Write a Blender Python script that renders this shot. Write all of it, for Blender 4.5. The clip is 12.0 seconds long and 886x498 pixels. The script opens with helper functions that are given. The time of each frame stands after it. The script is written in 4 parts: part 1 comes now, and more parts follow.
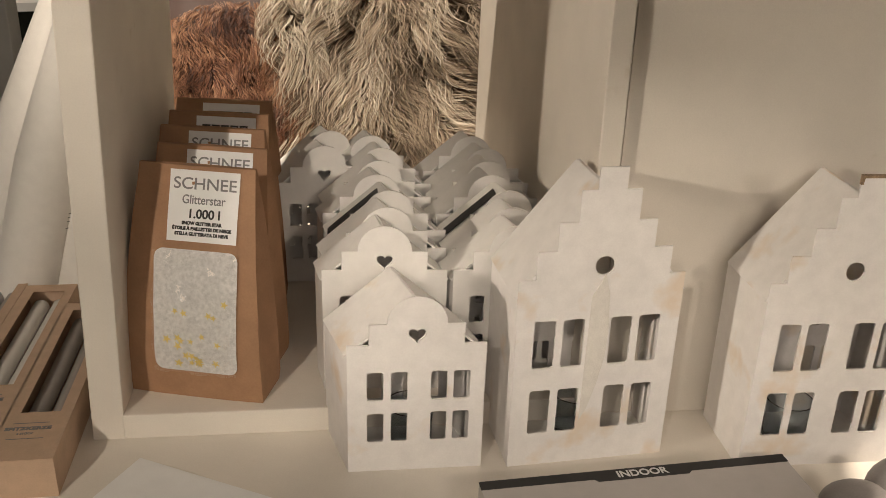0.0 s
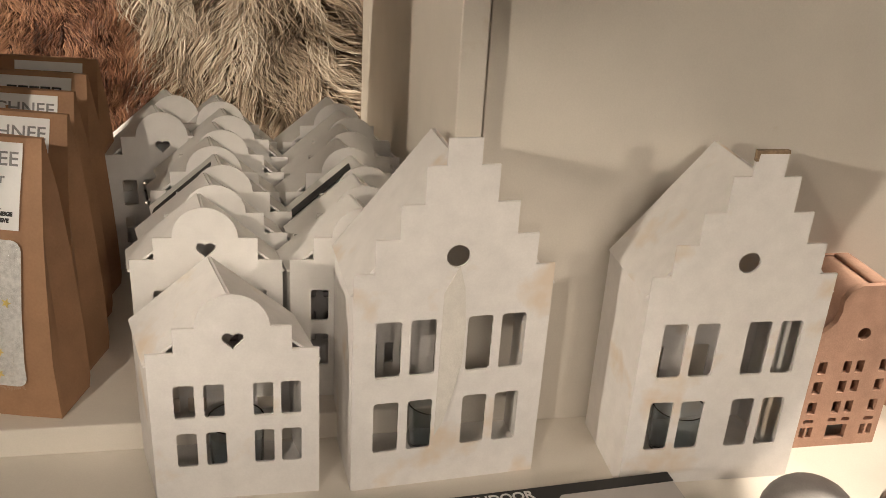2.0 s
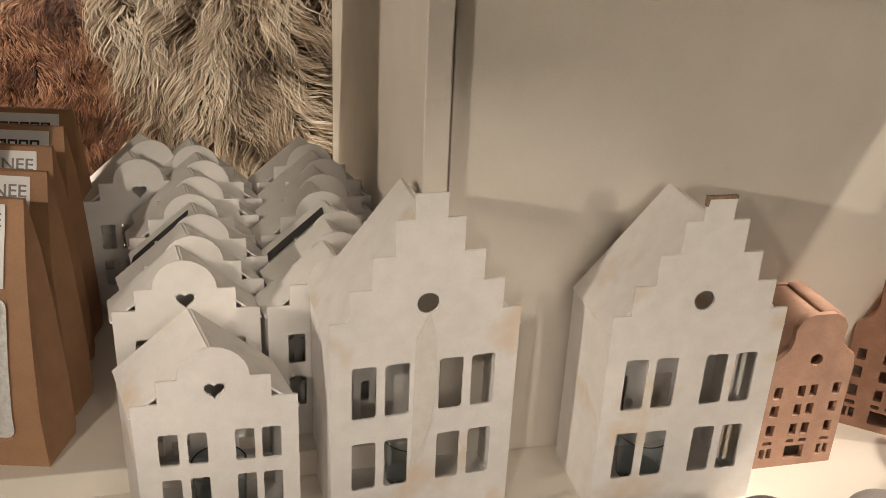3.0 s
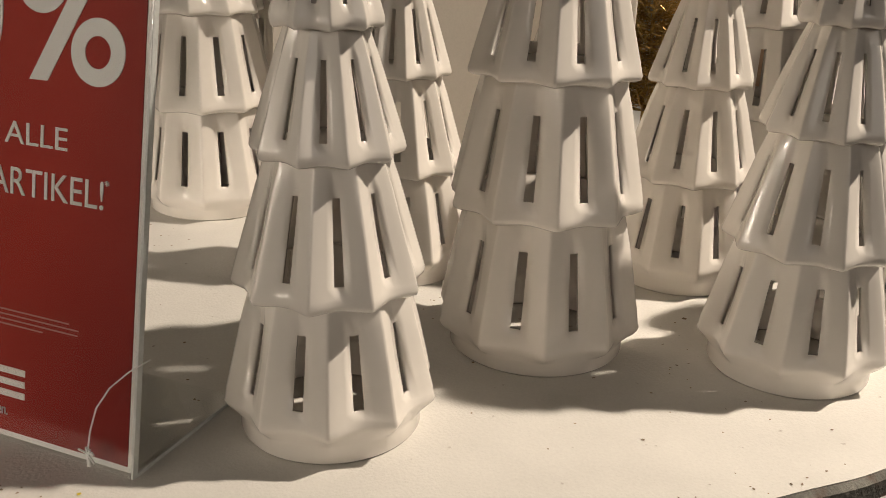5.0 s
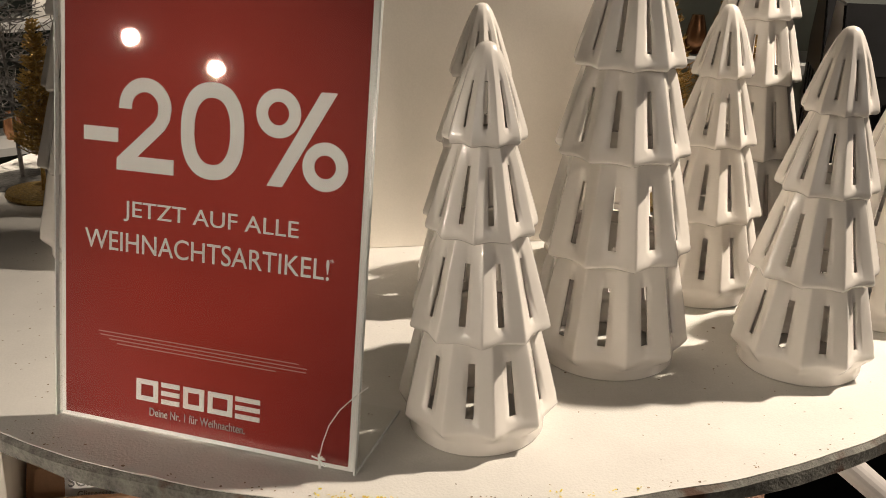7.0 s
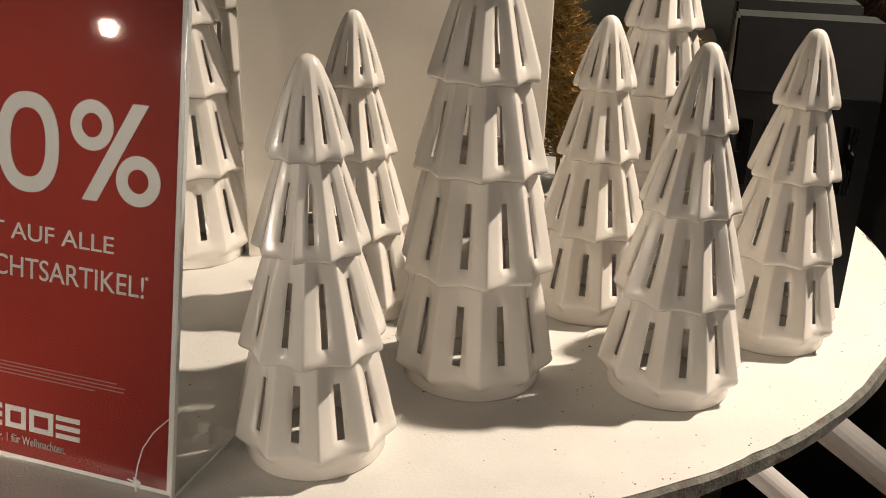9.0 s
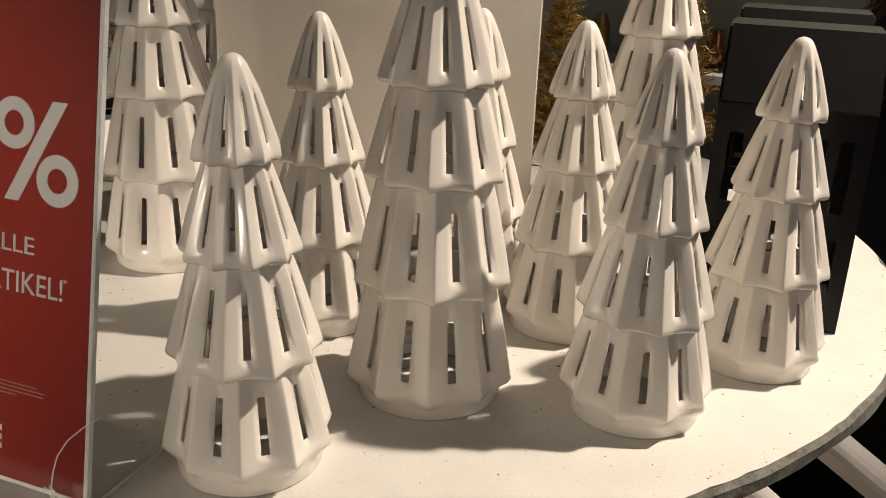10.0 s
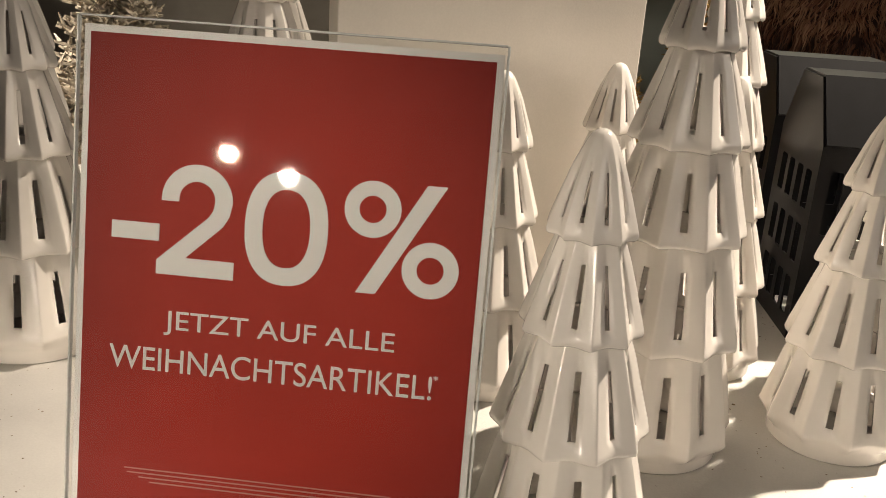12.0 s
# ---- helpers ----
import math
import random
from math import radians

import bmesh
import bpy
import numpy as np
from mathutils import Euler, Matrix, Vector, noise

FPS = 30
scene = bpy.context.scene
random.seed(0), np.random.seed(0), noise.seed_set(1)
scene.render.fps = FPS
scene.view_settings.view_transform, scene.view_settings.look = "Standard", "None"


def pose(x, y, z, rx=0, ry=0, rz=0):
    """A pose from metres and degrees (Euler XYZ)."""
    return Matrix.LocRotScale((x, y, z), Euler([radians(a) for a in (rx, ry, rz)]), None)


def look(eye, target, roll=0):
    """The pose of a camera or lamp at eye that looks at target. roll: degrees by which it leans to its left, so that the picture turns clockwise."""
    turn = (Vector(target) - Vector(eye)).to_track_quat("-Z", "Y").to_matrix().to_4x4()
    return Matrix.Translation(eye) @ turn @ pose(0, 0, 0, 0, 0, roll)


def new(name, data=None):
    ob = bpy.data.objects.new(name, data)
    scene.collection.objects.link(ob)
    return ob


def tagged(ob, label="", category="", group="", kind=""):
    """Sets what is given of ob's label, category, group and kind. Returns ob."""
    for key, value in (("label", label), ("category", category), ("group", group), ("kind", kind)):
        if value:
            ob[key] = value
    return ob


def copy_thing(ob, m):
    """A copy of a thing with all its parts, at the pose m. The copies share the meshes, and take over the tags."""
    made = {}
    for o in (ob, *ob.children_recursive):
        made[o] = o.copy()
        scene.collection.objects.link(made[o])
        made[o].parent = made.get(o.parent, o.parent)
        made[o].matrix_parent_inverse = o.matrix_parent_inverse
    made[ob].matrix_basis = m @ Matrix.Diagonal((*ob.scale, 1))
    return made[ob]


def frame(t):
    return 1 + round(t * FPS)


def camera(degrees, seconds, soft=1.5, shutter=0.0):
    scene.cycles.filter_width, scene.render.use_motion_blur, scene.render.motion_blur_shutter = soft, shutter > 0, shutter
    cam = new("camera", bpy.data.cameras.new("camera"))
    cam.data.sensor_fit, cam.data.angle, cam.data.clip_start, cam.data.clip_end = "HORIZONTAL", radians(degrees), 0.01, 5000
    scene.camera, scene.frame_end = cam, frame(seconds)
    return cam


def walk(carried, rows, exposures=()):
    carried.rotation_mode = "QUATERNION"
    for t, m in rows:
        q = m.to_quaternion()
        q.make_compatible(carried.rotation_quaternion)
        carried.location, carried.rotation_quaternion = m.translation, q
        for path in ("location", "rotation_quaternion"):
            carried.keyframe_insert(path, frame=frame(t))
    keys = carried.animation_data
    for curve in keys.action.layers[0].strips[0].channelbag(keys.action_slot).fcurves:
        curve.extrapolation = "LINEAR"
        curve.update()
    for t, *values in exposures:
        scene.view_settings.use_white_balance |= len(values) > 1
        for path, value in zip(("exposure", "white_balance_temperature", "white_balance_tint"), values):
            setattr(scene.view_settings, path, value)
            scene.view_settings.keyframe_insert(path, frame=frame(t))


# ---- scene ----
cam = camera(52.0, 12.0, soft=0.85)
PATH = [
    (0, (0.0327, -0.0195, 0.5910), (-0.0701, 1.8180, -0.1920), 1.78),
    (0.5, (0.0720, 0.0024, 0.5886), (-0.0174, 1.8409, -0.1938), 2.45),
    (1, (0.0916, 0.0772, 0.5625), (0.0201, 1.9048, -0.2466), 2.74),
    (1.5, (0.1077, 0.1175, 0.5437), (0.0962, 1.9371, -0.2863), 3.34),
    (2, (0.1200, 0.1272, 0.5458), (0.1566, 1.9469, -0.2833), 3.57),
    (2.5, (0.1228, 0.1327, 0.5652), (0.1875, 1.9538, -0.2590), 3.25),
    (2.7, (0.1271, 0.1253, 0.5689), (0.1915, 1.9475, -0.2529), 2.79),
    (4.3, (0.0809, 0.0270, 0.8403), (0.3419, 1.8575, 0.0780), 3.11),
    (4.5, (0.0766, 0.0121, 0.8600), (0.3492, 1.8514, 0.1232), 2.79),
    (5, (0.0709, -0.0238, 0.9040), (0.3517, 1.8265, 0.1988), 1.94),
    (5.5, (0.0563, -0.0551, 0.9368), (0.3322, 1.7973, 0.2352), 0.61),
    (6, (0.0047, -0.0796, 0.9513), (0.3171, 1.7649, 0.2441), -0.01),
    (6.5, (-0.0483, -0.1078, 0.9759), (0.3193, 1.7274, 0.2710), 0.33),
    (6.7, (-0.0627, -0.1210, 0.9824), (0.3290, 1.7075, 0.2730), 0.62),
    (8.3, (-0.0289, -0.1397, 0.9901), (0.4301, 1.6668, 0.2650), 0.94),
    (8.5, (-0.0127, -0.1324, 0.9888), (0.4494, 1.6721, 0.2607), 1.31),
    (9, (0.0398, -0.1303, 0.9950), (0.4626, 1.6852, 0.2703), 1.85),
    (9.5, (0.0887, -0.1230, 0.9918), (0.4347, 1.7121, 0.2755), 1.99),
    (10, (0.1128, -0.1194, 0.9881), (0.4182, 1.7267, 0.2821), 2.10),
    (10.5, (0.0701, -0.1139, 0.9902), (0.4451, 1.7332, 0.3210), 2.32),
    (11, (-0.0350, -0.1140, 0.9951), (0.4627, 1.7108, 0.3453), 2.72),
    (11.5, (-0.1175, -0.0824, 1.0050), (0.5228, 1.7016, 0.3670), 3.07),
    (12, (-0.1956, -0.0093, 0.9979), (0.6262, 1.6981, 0.3579), 3.89),
]

walk(cam, [(t, look(eye, target, roll)) for t, eye, target, roll in PATH], [(0, 0.20), (2.7, 0.16), (4.3, -0.42), (5.4, -0.24), (6.5, 0.02), (8.5, -0.03), (9.8, -0.26), (11, -0.02), (12, 0.36)])

# ---------------------------------------------------------------- light
world = bpy.data.worlds.new("shop_air")
scene.world = world
world.use_nodes = True
world.node_tree.nodes["Background"].inputs[0].default_value = (1.0, 0.86, 0.70, 1)
world.node_tree.nodes["Background"].inputs[1].default_value = 0.20


def spot(name, eye, target, watts, size=0.05, angle=60, blend=0.6, colour=(1.0, 0.855, 0.70)):
    data = bpy.data.lights.new(name, "SPOT")
    data.energy, data.shadow_soft_size, data.spot_size, data.spot_blend, data.color = watts, size, radians(angle), blend, colour
    ob = new(name, data)
    ob.matrix_world = look(eye, target)
    return ob


SPOTS = [
    ("spot_light", (1.42, 0.52, 2.24), (0.46, 0.49, 0.68), 305, 0.028, 46, 1.0),
    ("spot_light", (2.45, -2.25, 2.05), (0.20, 0.90, -0.06), 80, 0.035, 13),
    ("spot_light", (1.75, -2.75, 1.95), (0.05, 0.90, -0.06), 50, 0.035, 13),
    # added fill: brightens the sheepskins behind the shelf
    ("spot_light", (-0.75, 0.45, 2.85), (-0.22, 1.75, 0.25), 420, 0.04, 30),
    # added fill: brightens the right of the deck
    ("spot_light", (1.75, 0.95, 2.6), (0.80, 0.95, 0.0), 110, 0.03, 20),
    # two added fills for the far shelves, which would stay dark
    ("spot_light", (-1.4, 1.9, 2.85), (-1.5, 3.0, 0.7), 260, 0.04, 90),
    ("spot_light", (1.9, 2.0, 2.85), (1.7, 3.0, 0.7), 220, 0.04, 90),
    ("spot_light", (-3.90, -1.15, 1.64), (-0.19, 0.36, 0.79), 78, 0.035, 7.0),
    ("spot_light", (-3.73, -1.53, 1.56), (-0.19, 0.36, 0.79), 78, 0.035, 7.0),
    ("spot_light", (-3.22, -2.30, 1.45), (-0.19, 0.36, 0.79), 78, 0.035, 7.0),
    ("spot_light", (-3.02, -2.53, 1.37), (-0.19, 0.36, 0.79), 78, 0.035, 7.0),
    ("spot_light", (-0.75, -1.89, 1.97), (0.14, 0.82, 0.07), 80, 0.04, 9),
    ("spot_light", (-2.9, -1.3, 1.00), (0.26, 0.87, 0.35), 230, 0.04, 12.5),
    ("spot_light", (-1.0, -2.3, 1.85), (-0.42, 0.85, 0.20), 175, 0.04, 14),
]
for args in SPOTS:
    spot(*args)


def fill_lamp(eye, target, watts, w, h):
    data = bpy.data.lights.new("ceiling_light", "AREA")
    data.shape, data.size, data.size_y, data.energy, data.color = "RECTANGLE", w, h, watts, (1.0, 0.87, 0.75)
    new("ceiling_light", data).matrix_world = look(eye, target)


# broad soft fill added in front of the display, not a fitting of the shop
fill_lamp((1.1, -3.1, 2.1), (0.2, 0.8, 0.3), 20, 3.0, 0.7)

# ---------------------------------------------------------------- materials


def material(name, colour, rough=0.5, metal=0.0, grain=60.0, vary=0.08, bump=0.1, fine=600.0, coat=0.0, spec=0.5, stain=None, stain_scale=9.0, stain_at=0.62):
    m = bpy.data.materials.new(name)
    m.use_nodes = True
    n, l = m.node_tree.nodes, m.node_tree.links
    b = n["Principled BSDF"]
    b.inputs["Roughness"].default_value = rough
    b.inputs["Metallic"].default_value = metal
    b.inputs["Coat Weight"].default_value = coat
    b.inputs["Coat Roughness"].default_value = 0.08
    b.inputs["Specular IOR Level"].default_value = spec
    co = n.new("ShaderNodeTexCoord")
    big = n.new("ShaderNodeTexNoise")
    big.inputs["Scale"].default_value, big.inputs["Detail"].default_value = grain, 4
    small = n.new("ShaderNodeTexNoise")
    small.inputs["Scale"].default_value, small.inputs["Detail"].default_value = fine, 3
    info = n.new("ShaderNodeObjectInfo")
    shift = n.new("ShaderNodeVectorMath")
    shift.operation = "MULTIPLY_ADD"
    shift.inputs[1].default_value = (1, 1, 1)
    l.new(co.outputs["Object"], shift.inputs[0])
    l.new(info.outputs["Random"], shift.inputs[2])
    for t in (big, small):
        l.new(shift.outputs[0], t.inputs["Vector"])
    ramp = n.new("ShaderNodeValToRGB")
    lo = [max(0.0, c * (1 - 2 * vary)) for c in colour]
    hi = [min(1.0, c * (1 + vary)) for c in colour]
    ramp.color_ramp.elements[0].position, ramp.color_ramp.elements[1].position = 0.3, 0.7
    ramp.color_ramp.elements[0].color, ramp.color_ramp.elements[1].color = (*lo, 1), (*hi, 1)
    mixed = n.new("ShaderNodeMath")
    mixed.operation = "MULTIPLY_ADD"
    mixed.inputs[1].default_value = 0.35
    l.new(small.outputs["Fac"], mixed.inputs[0])
    half = n.new("ShaderNodeMath")
    half.operation = "MULTIPLY"
    half.inputs[1].default_value = 0.65
    l.new(big.outputs["Fac"], half.inputs[0])
    l.new(half.outputs[0], mixed.inputs[2])
    l.new(mixed.outputs[0], ramp.inputs[0])
    out = ramp.outputs["Color"]
    if stain:
        blot = n.new("ShaderNodeTexNoise")
        blot.inputs["Scale"].default_value, blot.inputs["Detail"].default_value = stain_scale, 5
        l.new(shift.outputs[0], blot.inputs["Vector"])
        cut = n.new("ShaderNodeValToRGB")
        cut.color_ramp.elements[0].position, cut.color_ramp.elements[1].position = stain_at, stain_at + 0.1
        l.new(blot.outputs["Fac"], cut.inputs[0])
        mix = n.new("ShaderNodeMix")
        mix.data_type = "RGBA"
        mix.inputs["B"].default_value = (*stain, 1)
        l.new(cut.outputs["Color"], mix.inputs["Factor"])
        l.new(out, mix.inputs["A"])
        out = mix.outputs["Result"]
    l.new(out, b.inputs["Base Color"])
    if bump:
        bm_ = n.new("ShaderNodeBump")
        bm_.inputs["Strength"].default_value, bm_.inputs["Distance"].default_value = bump, 0.002
        l.new(mixed.outputs[0], bm_.inputs["Height"])
        l.new(bm_.outputs[0], b.inputs["Normal"])
    return m


def glass(name, colour=(1, 1, 1), rough=0.0, ior=1.49):
    m = bpy.data.materials.new(name)
    m.use_nodes = True
    b = m.node_tree.nodes["Principled BSDF"]
    b.inputs["Base Color"].default_value = (*colour, 1)
    b.inputs["Transmission Weight"].default_value = 1
    b.inputs["Roughness"].default_value = rough
    b.inputs["IOR"].default_value = ior
    return m


CARD = material("white_card", (0.84, 0.815, 0.795), 0.6, vary=0.04, bump=0.06, stain=(0.76, 0.655, 0.545), stain_scale=13, stain_at=0.575)
CARD_CLEAN = material("clean_white_card", (0.83, 0.81, 0.78), 0.6, vary=0.03, bump=0.05)
PAINT = material("white_painted_wood", (0.76, 0.71, 0.635), 0.45, grain=14, vary=0.04, bump=0.12, stain=(0.62, 0.55, 0.45), stain_scale=22, stain_at=0.70)
TABLE = material("white_table_paint", (0.655, 0.635, 0.595), 0.5, grain=20, vary=0.05, bump=0.4, stain=(0.20, 0.15, 0.11), stain_scale=150, stain_at=0.705)
EDGE = material("worn_edge", (0.16, 0.155, 0.135), 0.85, grain=90, vary=0.35, bump=0.9, fine=500, stain=(0.07, 0.035, 0.02), stain_scale=45, stain_at=0.60)
CERAMIC = material("white_glazed_ceramic", (0.79, 0.748, 0.692), 0.25, grain=25, vary=0.02, bump=0.06, fine=140, coat=0.3)
KRAFT = material("kraft_paper", (0.38, 0.215, 0.12), 0.75, grain=40, vary=0.08, bump=0.3, fine=400)
TERRA = material("terracotta", (0.52, 0.32, 0.235), 0.85, grain=50, vary=0.1, bump=0.3)
BLACK = material("black_painted_metal", (0.007, 0.007, 0.008), 0.40, vary=0.2, bump=0.05, spec=0.22)
GREY = material("grey_ceramic", (0.28, 0.26, 0.25), 0.45, vary=0.1, bump=0.15)
RED = material("red_print", (0.33, 0.026, 0.020), 0.55, grain=6, vary=0.08, bump=0.0, spec=0.2)
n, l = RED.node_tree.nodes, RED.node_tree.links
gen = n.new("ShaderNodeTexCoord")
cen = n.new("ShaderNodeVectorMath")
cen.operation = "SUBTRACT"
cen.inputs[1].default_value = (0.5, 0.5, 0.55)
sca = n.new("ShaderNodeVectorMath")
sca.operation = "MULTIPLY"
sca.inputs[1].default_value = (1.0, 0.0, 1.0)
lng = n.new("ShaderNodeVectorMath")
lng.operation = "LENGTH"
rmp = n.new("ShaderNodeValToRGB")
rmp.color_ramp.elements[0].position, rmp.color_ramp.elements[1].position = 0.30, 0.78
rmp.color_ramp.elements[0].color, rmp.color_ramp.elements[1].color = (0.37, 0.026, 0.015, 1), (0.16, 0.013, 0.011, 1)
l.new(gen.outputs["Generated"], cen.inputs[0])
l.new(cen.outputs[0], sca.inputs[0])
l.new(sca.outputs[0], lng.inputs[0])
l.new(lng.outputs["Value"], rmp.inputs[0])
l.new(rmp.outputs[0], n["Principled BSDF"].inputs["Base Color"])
PRINT_WHITE = material("white_print", (0.72, 0.72, 0.70), 0.45, vary=0.02, bump=0)
PRINT_GREY = material("grey_print", (0.22, 0.22, 0.22), 0.5, vary=0.02, bump=0)
PRINT_BLACK = material("black_print", (0.02, 0.02, 0.02), 0.5, vary=0.02, bump=0)
LABEL = material("white_label", (0.85, 0.85, 0.84), 0.35, vary=0.02, bump=0.02)
BOXGREY = material("pale_grey_box", (0.50, 0.47, 0.45), 0.55, vary=0.03, bump=0.04)
BEIGE = material("beige_card", (0.60, 0.43, 0.30), 0.7, vary=0.06, bump=0.15)
FLOOR = material("dark_floor", (0.17, 0.15, 0.125), 0.35, grain=4, vary=0.25, bump=0.1)
SHOPWALL = material("shop_wall", (0.34, 0.31, 0.26), 0.8, grain=3, vary=0.2, bump=0.1)
CEIL = material("shop_ceiling", (0.10, 0.09, 0.08), 0.9, grain=2, vary=0.2, bump=0)


def clear_sheet(name, gloss=1.0, tint=(1, 1, 1)):
    """A thin clear sheet: seen through, with the mirror gloss of its surface."""
    m = bpy.data.materials.new(name)
    m.use_nodes = True
    n, l = m.node_tree.nodes, m.node_tree.links
    n.remove(n["Principled BSDF"])
    t, g, x, fr = n.new("ShaderNodeBsdfTransparent"), n.new("ShaderNodeBsdfGlossy"), n.new("ShaderNodeMixShader"), n.new("ShaderNodeLayerWeight")
    po, ma = n.new("ShaderNodeMath"), n.new("ShaderNodeMath")
    t.inputs["Color"].default_value = (*tint, 1)
    g.inputs["Roughness"].default_value = 0.02
    po.operation, ma.operation = "POWER", "MULTIPLY_ADD"
    po.inputs[1].default_value, ma.inputs[1].default_value, ma.inputs[2].default_value = 4.5, 0.8, 0.035 * gloss
    l.new(fr.outputs["Facing"], po.inputs[0])
    l.new(po.outputs[0], ma.inputs[0])
    l.new(ma.outputs[0], x.inputs[0])
    l.new(t.outputs[0], x.inputs[1])
    l.new(g.outputs[0], x.inputs[2])
    l.new(x.outputs[0], n["Material Output"].inputs[0])
    return m


ACRYL = clear_sheet("clear_acrylic", 1.0, (0.985, 0.99, 0.985))
GLASS = glass("thin_glass", (0.86, 0.92, 0.95))

# ---------------------------------------------------------------- mesh helpers
from mathutils.geometry import tessellate_polygon


def part(name, bm, mat, parent=None, label=""):
    me = bpy.data.meshes.new(name)
    bm.to_mesh(me)
    bm.free()
    me.materials.append(mat)
    ob = new(name, me)
    if parent:
        ob.parent = parent
    if label:
        ob["label"] = label
    return ob


def thing(name, m, label, category, group="", kind=""):
    ob = new(name)
    ob.empty_display_size = 0.02
    ob.matrix_world = m
    return tagged(ob, label, category, group, kind)


def smooth(ob, angle=35):
    ob.data.shade_smooth()
    ob.data.set_sharp_from_angle(angle=radians(angle))
    return ob


def box(x0, x1, y0, y1, z0, z1, bevel=0.0, bm=None):
    bm = bm or bmesh.new()
    vs = [bm.verts.new((x, y, z)) for z in (z0, z1) for x, y in ((x0, y0), (x1, y0), (x1, y1), (x0, y1))]
    fs = [bm.faces.new([vs[i] for i in f]) for f in ((3, 2, 1, 0), (4, 5, 6, 7), (0, 1, 5, 4), (1, 2, 6, 5), (2, 3, 7, 6), (3, 0, 4, 7))]
    if bevel:
        edges = list({e for f in fs for e in f.edges})
        bmesh.ops.bevel(bm, geom=edges, offset=bevel, segments=2, affect="EDGES", profile=0.5)
    return bm


def plate(outer, holes=(), y0=0.0, y1=0.003, bm=None):
    """A plate in the x-z plane with holes right through it, from y0 to y1."""
    bm = bm or bmesh.new()
    loops = [list(outer)] + [list(h) for h in holes]
    flat = [p for lp in loops for p in lp]
    tris = tessellate_polygon([[Vector((p[0], p[1], 0)) for p in lp] for lp in loops])
    front = [bm.verts.new((p[0], y0, p[1])) for p in flat]
    back = [bm.verts.new((p[0], y1, p[1])) for p in flat]
    for t in tris:
        try:
            bm.faces.new([front[i] for i in t])
            bm.faces.new([back[i] for i in reversed(t)])
        except ValueError:
            pass
    k = 0
    for lp in loops:
        for i in range(len(lp)):
            a, b = k + i, k + (i + 1) % len(lp)
            bm.faces.new((front[a], front[b], back[b], back[a]))
        k += len(lp)
    bmesh.ops.recalc_face_normals(bm, faces=bm.faces)
    return bm


def rounded(x0, x1, z0, z1, r=0.003, n=3):
    pts = []
    for cx, cz, a0 in ((x1 - r, z1 - r, 0), (x0 + r, z1 - r, 90), (x0 + r, z0 + r, 180), (x1 - r, z0 + r, 270)):
        for i in range(n + 1):
            a = radians(a0 + 90 * i / n)
            pts.append((cx + r * math.cos(a), cz + r * math.sin(a)))
    return pts


def circle(cx, cz, r, n=20):
    return [(cx + r * math.cos(2 * math.pi * i / n), cz + r * math.sin(2 * math.pi * i / n)) for i in range(n)]


def heart(cx, cz, s, n=24):
    pts = []
    for i in range(n):
        a = 2 * math.pi * i / n
        pts.append((cx + s * 0.5 * math.sin(a) ** 3, cz + s * (13 * math.cos(a) - 5 * math.cos(2 * a) - 2 * math.cos(3 * a) - math.cos(4 * a)) / 32))
    return pts


def lathe(profile, n=32, bm=None, cx=0.0, cy=0.0):
    bm = bm or bmesh.new()
    rings = []
    for r, z in profile:
        rings.append([bm.verts.new((cx + r * math.cos(2 * math.pi * i / n), cy + r * math.sin(2 * math.pi * i / n), z)) for i in range(n)])
    for a, b in zip(rings, rings[1:]):
        for i in range(n):
            bm.faces.new((a[i], a[(i + 1) % n], b[(i + 1) % n], b[i]))
    bm.faces.new(rings[0][::-1])
    bm.faces.new(rings[-1])
    return bm


def tube(points, r, n=8, bm=None, ends=None):
    bm = bm or bmesh.new()
    rings = []
    for i, p in enumerate(points):
        p = Vector(p)
        d = (Vector(points[min(i + 1, len(points) - 1)]) - Vector(points[max(i - 1, 0)])).normalized()
        u = d.orthogonal().normalized()
        v = d.cross(u)
        rr = r if not ends else r + (ends - r) * i / (len(points) - 1)
        rings.append([bm.verts.new(p + rr * (math.cos(2 * math.pi * k / n) * u + math.sin(2 * math.pi * k / n) * v)) for k in range(n)])
    for a, b in zip(rings, rings[1:]):
        for k in range(n):
            best = k
            bm.faces.new((a[k], a[(k + 1) % n], b[(best + 1) % n], b[best]))
    bm.faces.new(rings[0][::-1])
    bm.faces.new(rings[-1])
    return bm


def words(name, text, size, mat, parent, m, width=None, bold=0.0, align="LEFT", lift=0.0002):
    cu = bpy.data.curves.new(name, "FONT")
    cu.body, cu.size, cu.align_x = text, size, align
    cu.offset, cu.extrude = bold, lift
    ob = bpy.data.objects.new(name, cu)
    scene.collection.objects.link(ob)
    bpy.context.view_layer.update()
    me = bpy.data.meshes.new_from_object(ob.evaluated_get(bpy.context.evaluated_depsgraph_get()))
    bpy.data.objects.remove(ob)
    if width:
        xs = [v.co.x for v in me.vertices]
        k = width / (max(xs) - min(xs))
        for v in me.vertices:
            v.co.x *= k
    me.materials.clear()
    me.materials.append(mat)
    out = new(name, me)
    out.parent = parent
    out.matrix_local = m
    return out


# ---------------------------------------------------------------- the shop round the display
def shell(name, bm, mat, label):
    return tagged(part(name, bm, mat), label, name.split("_")[0], kind="structure")


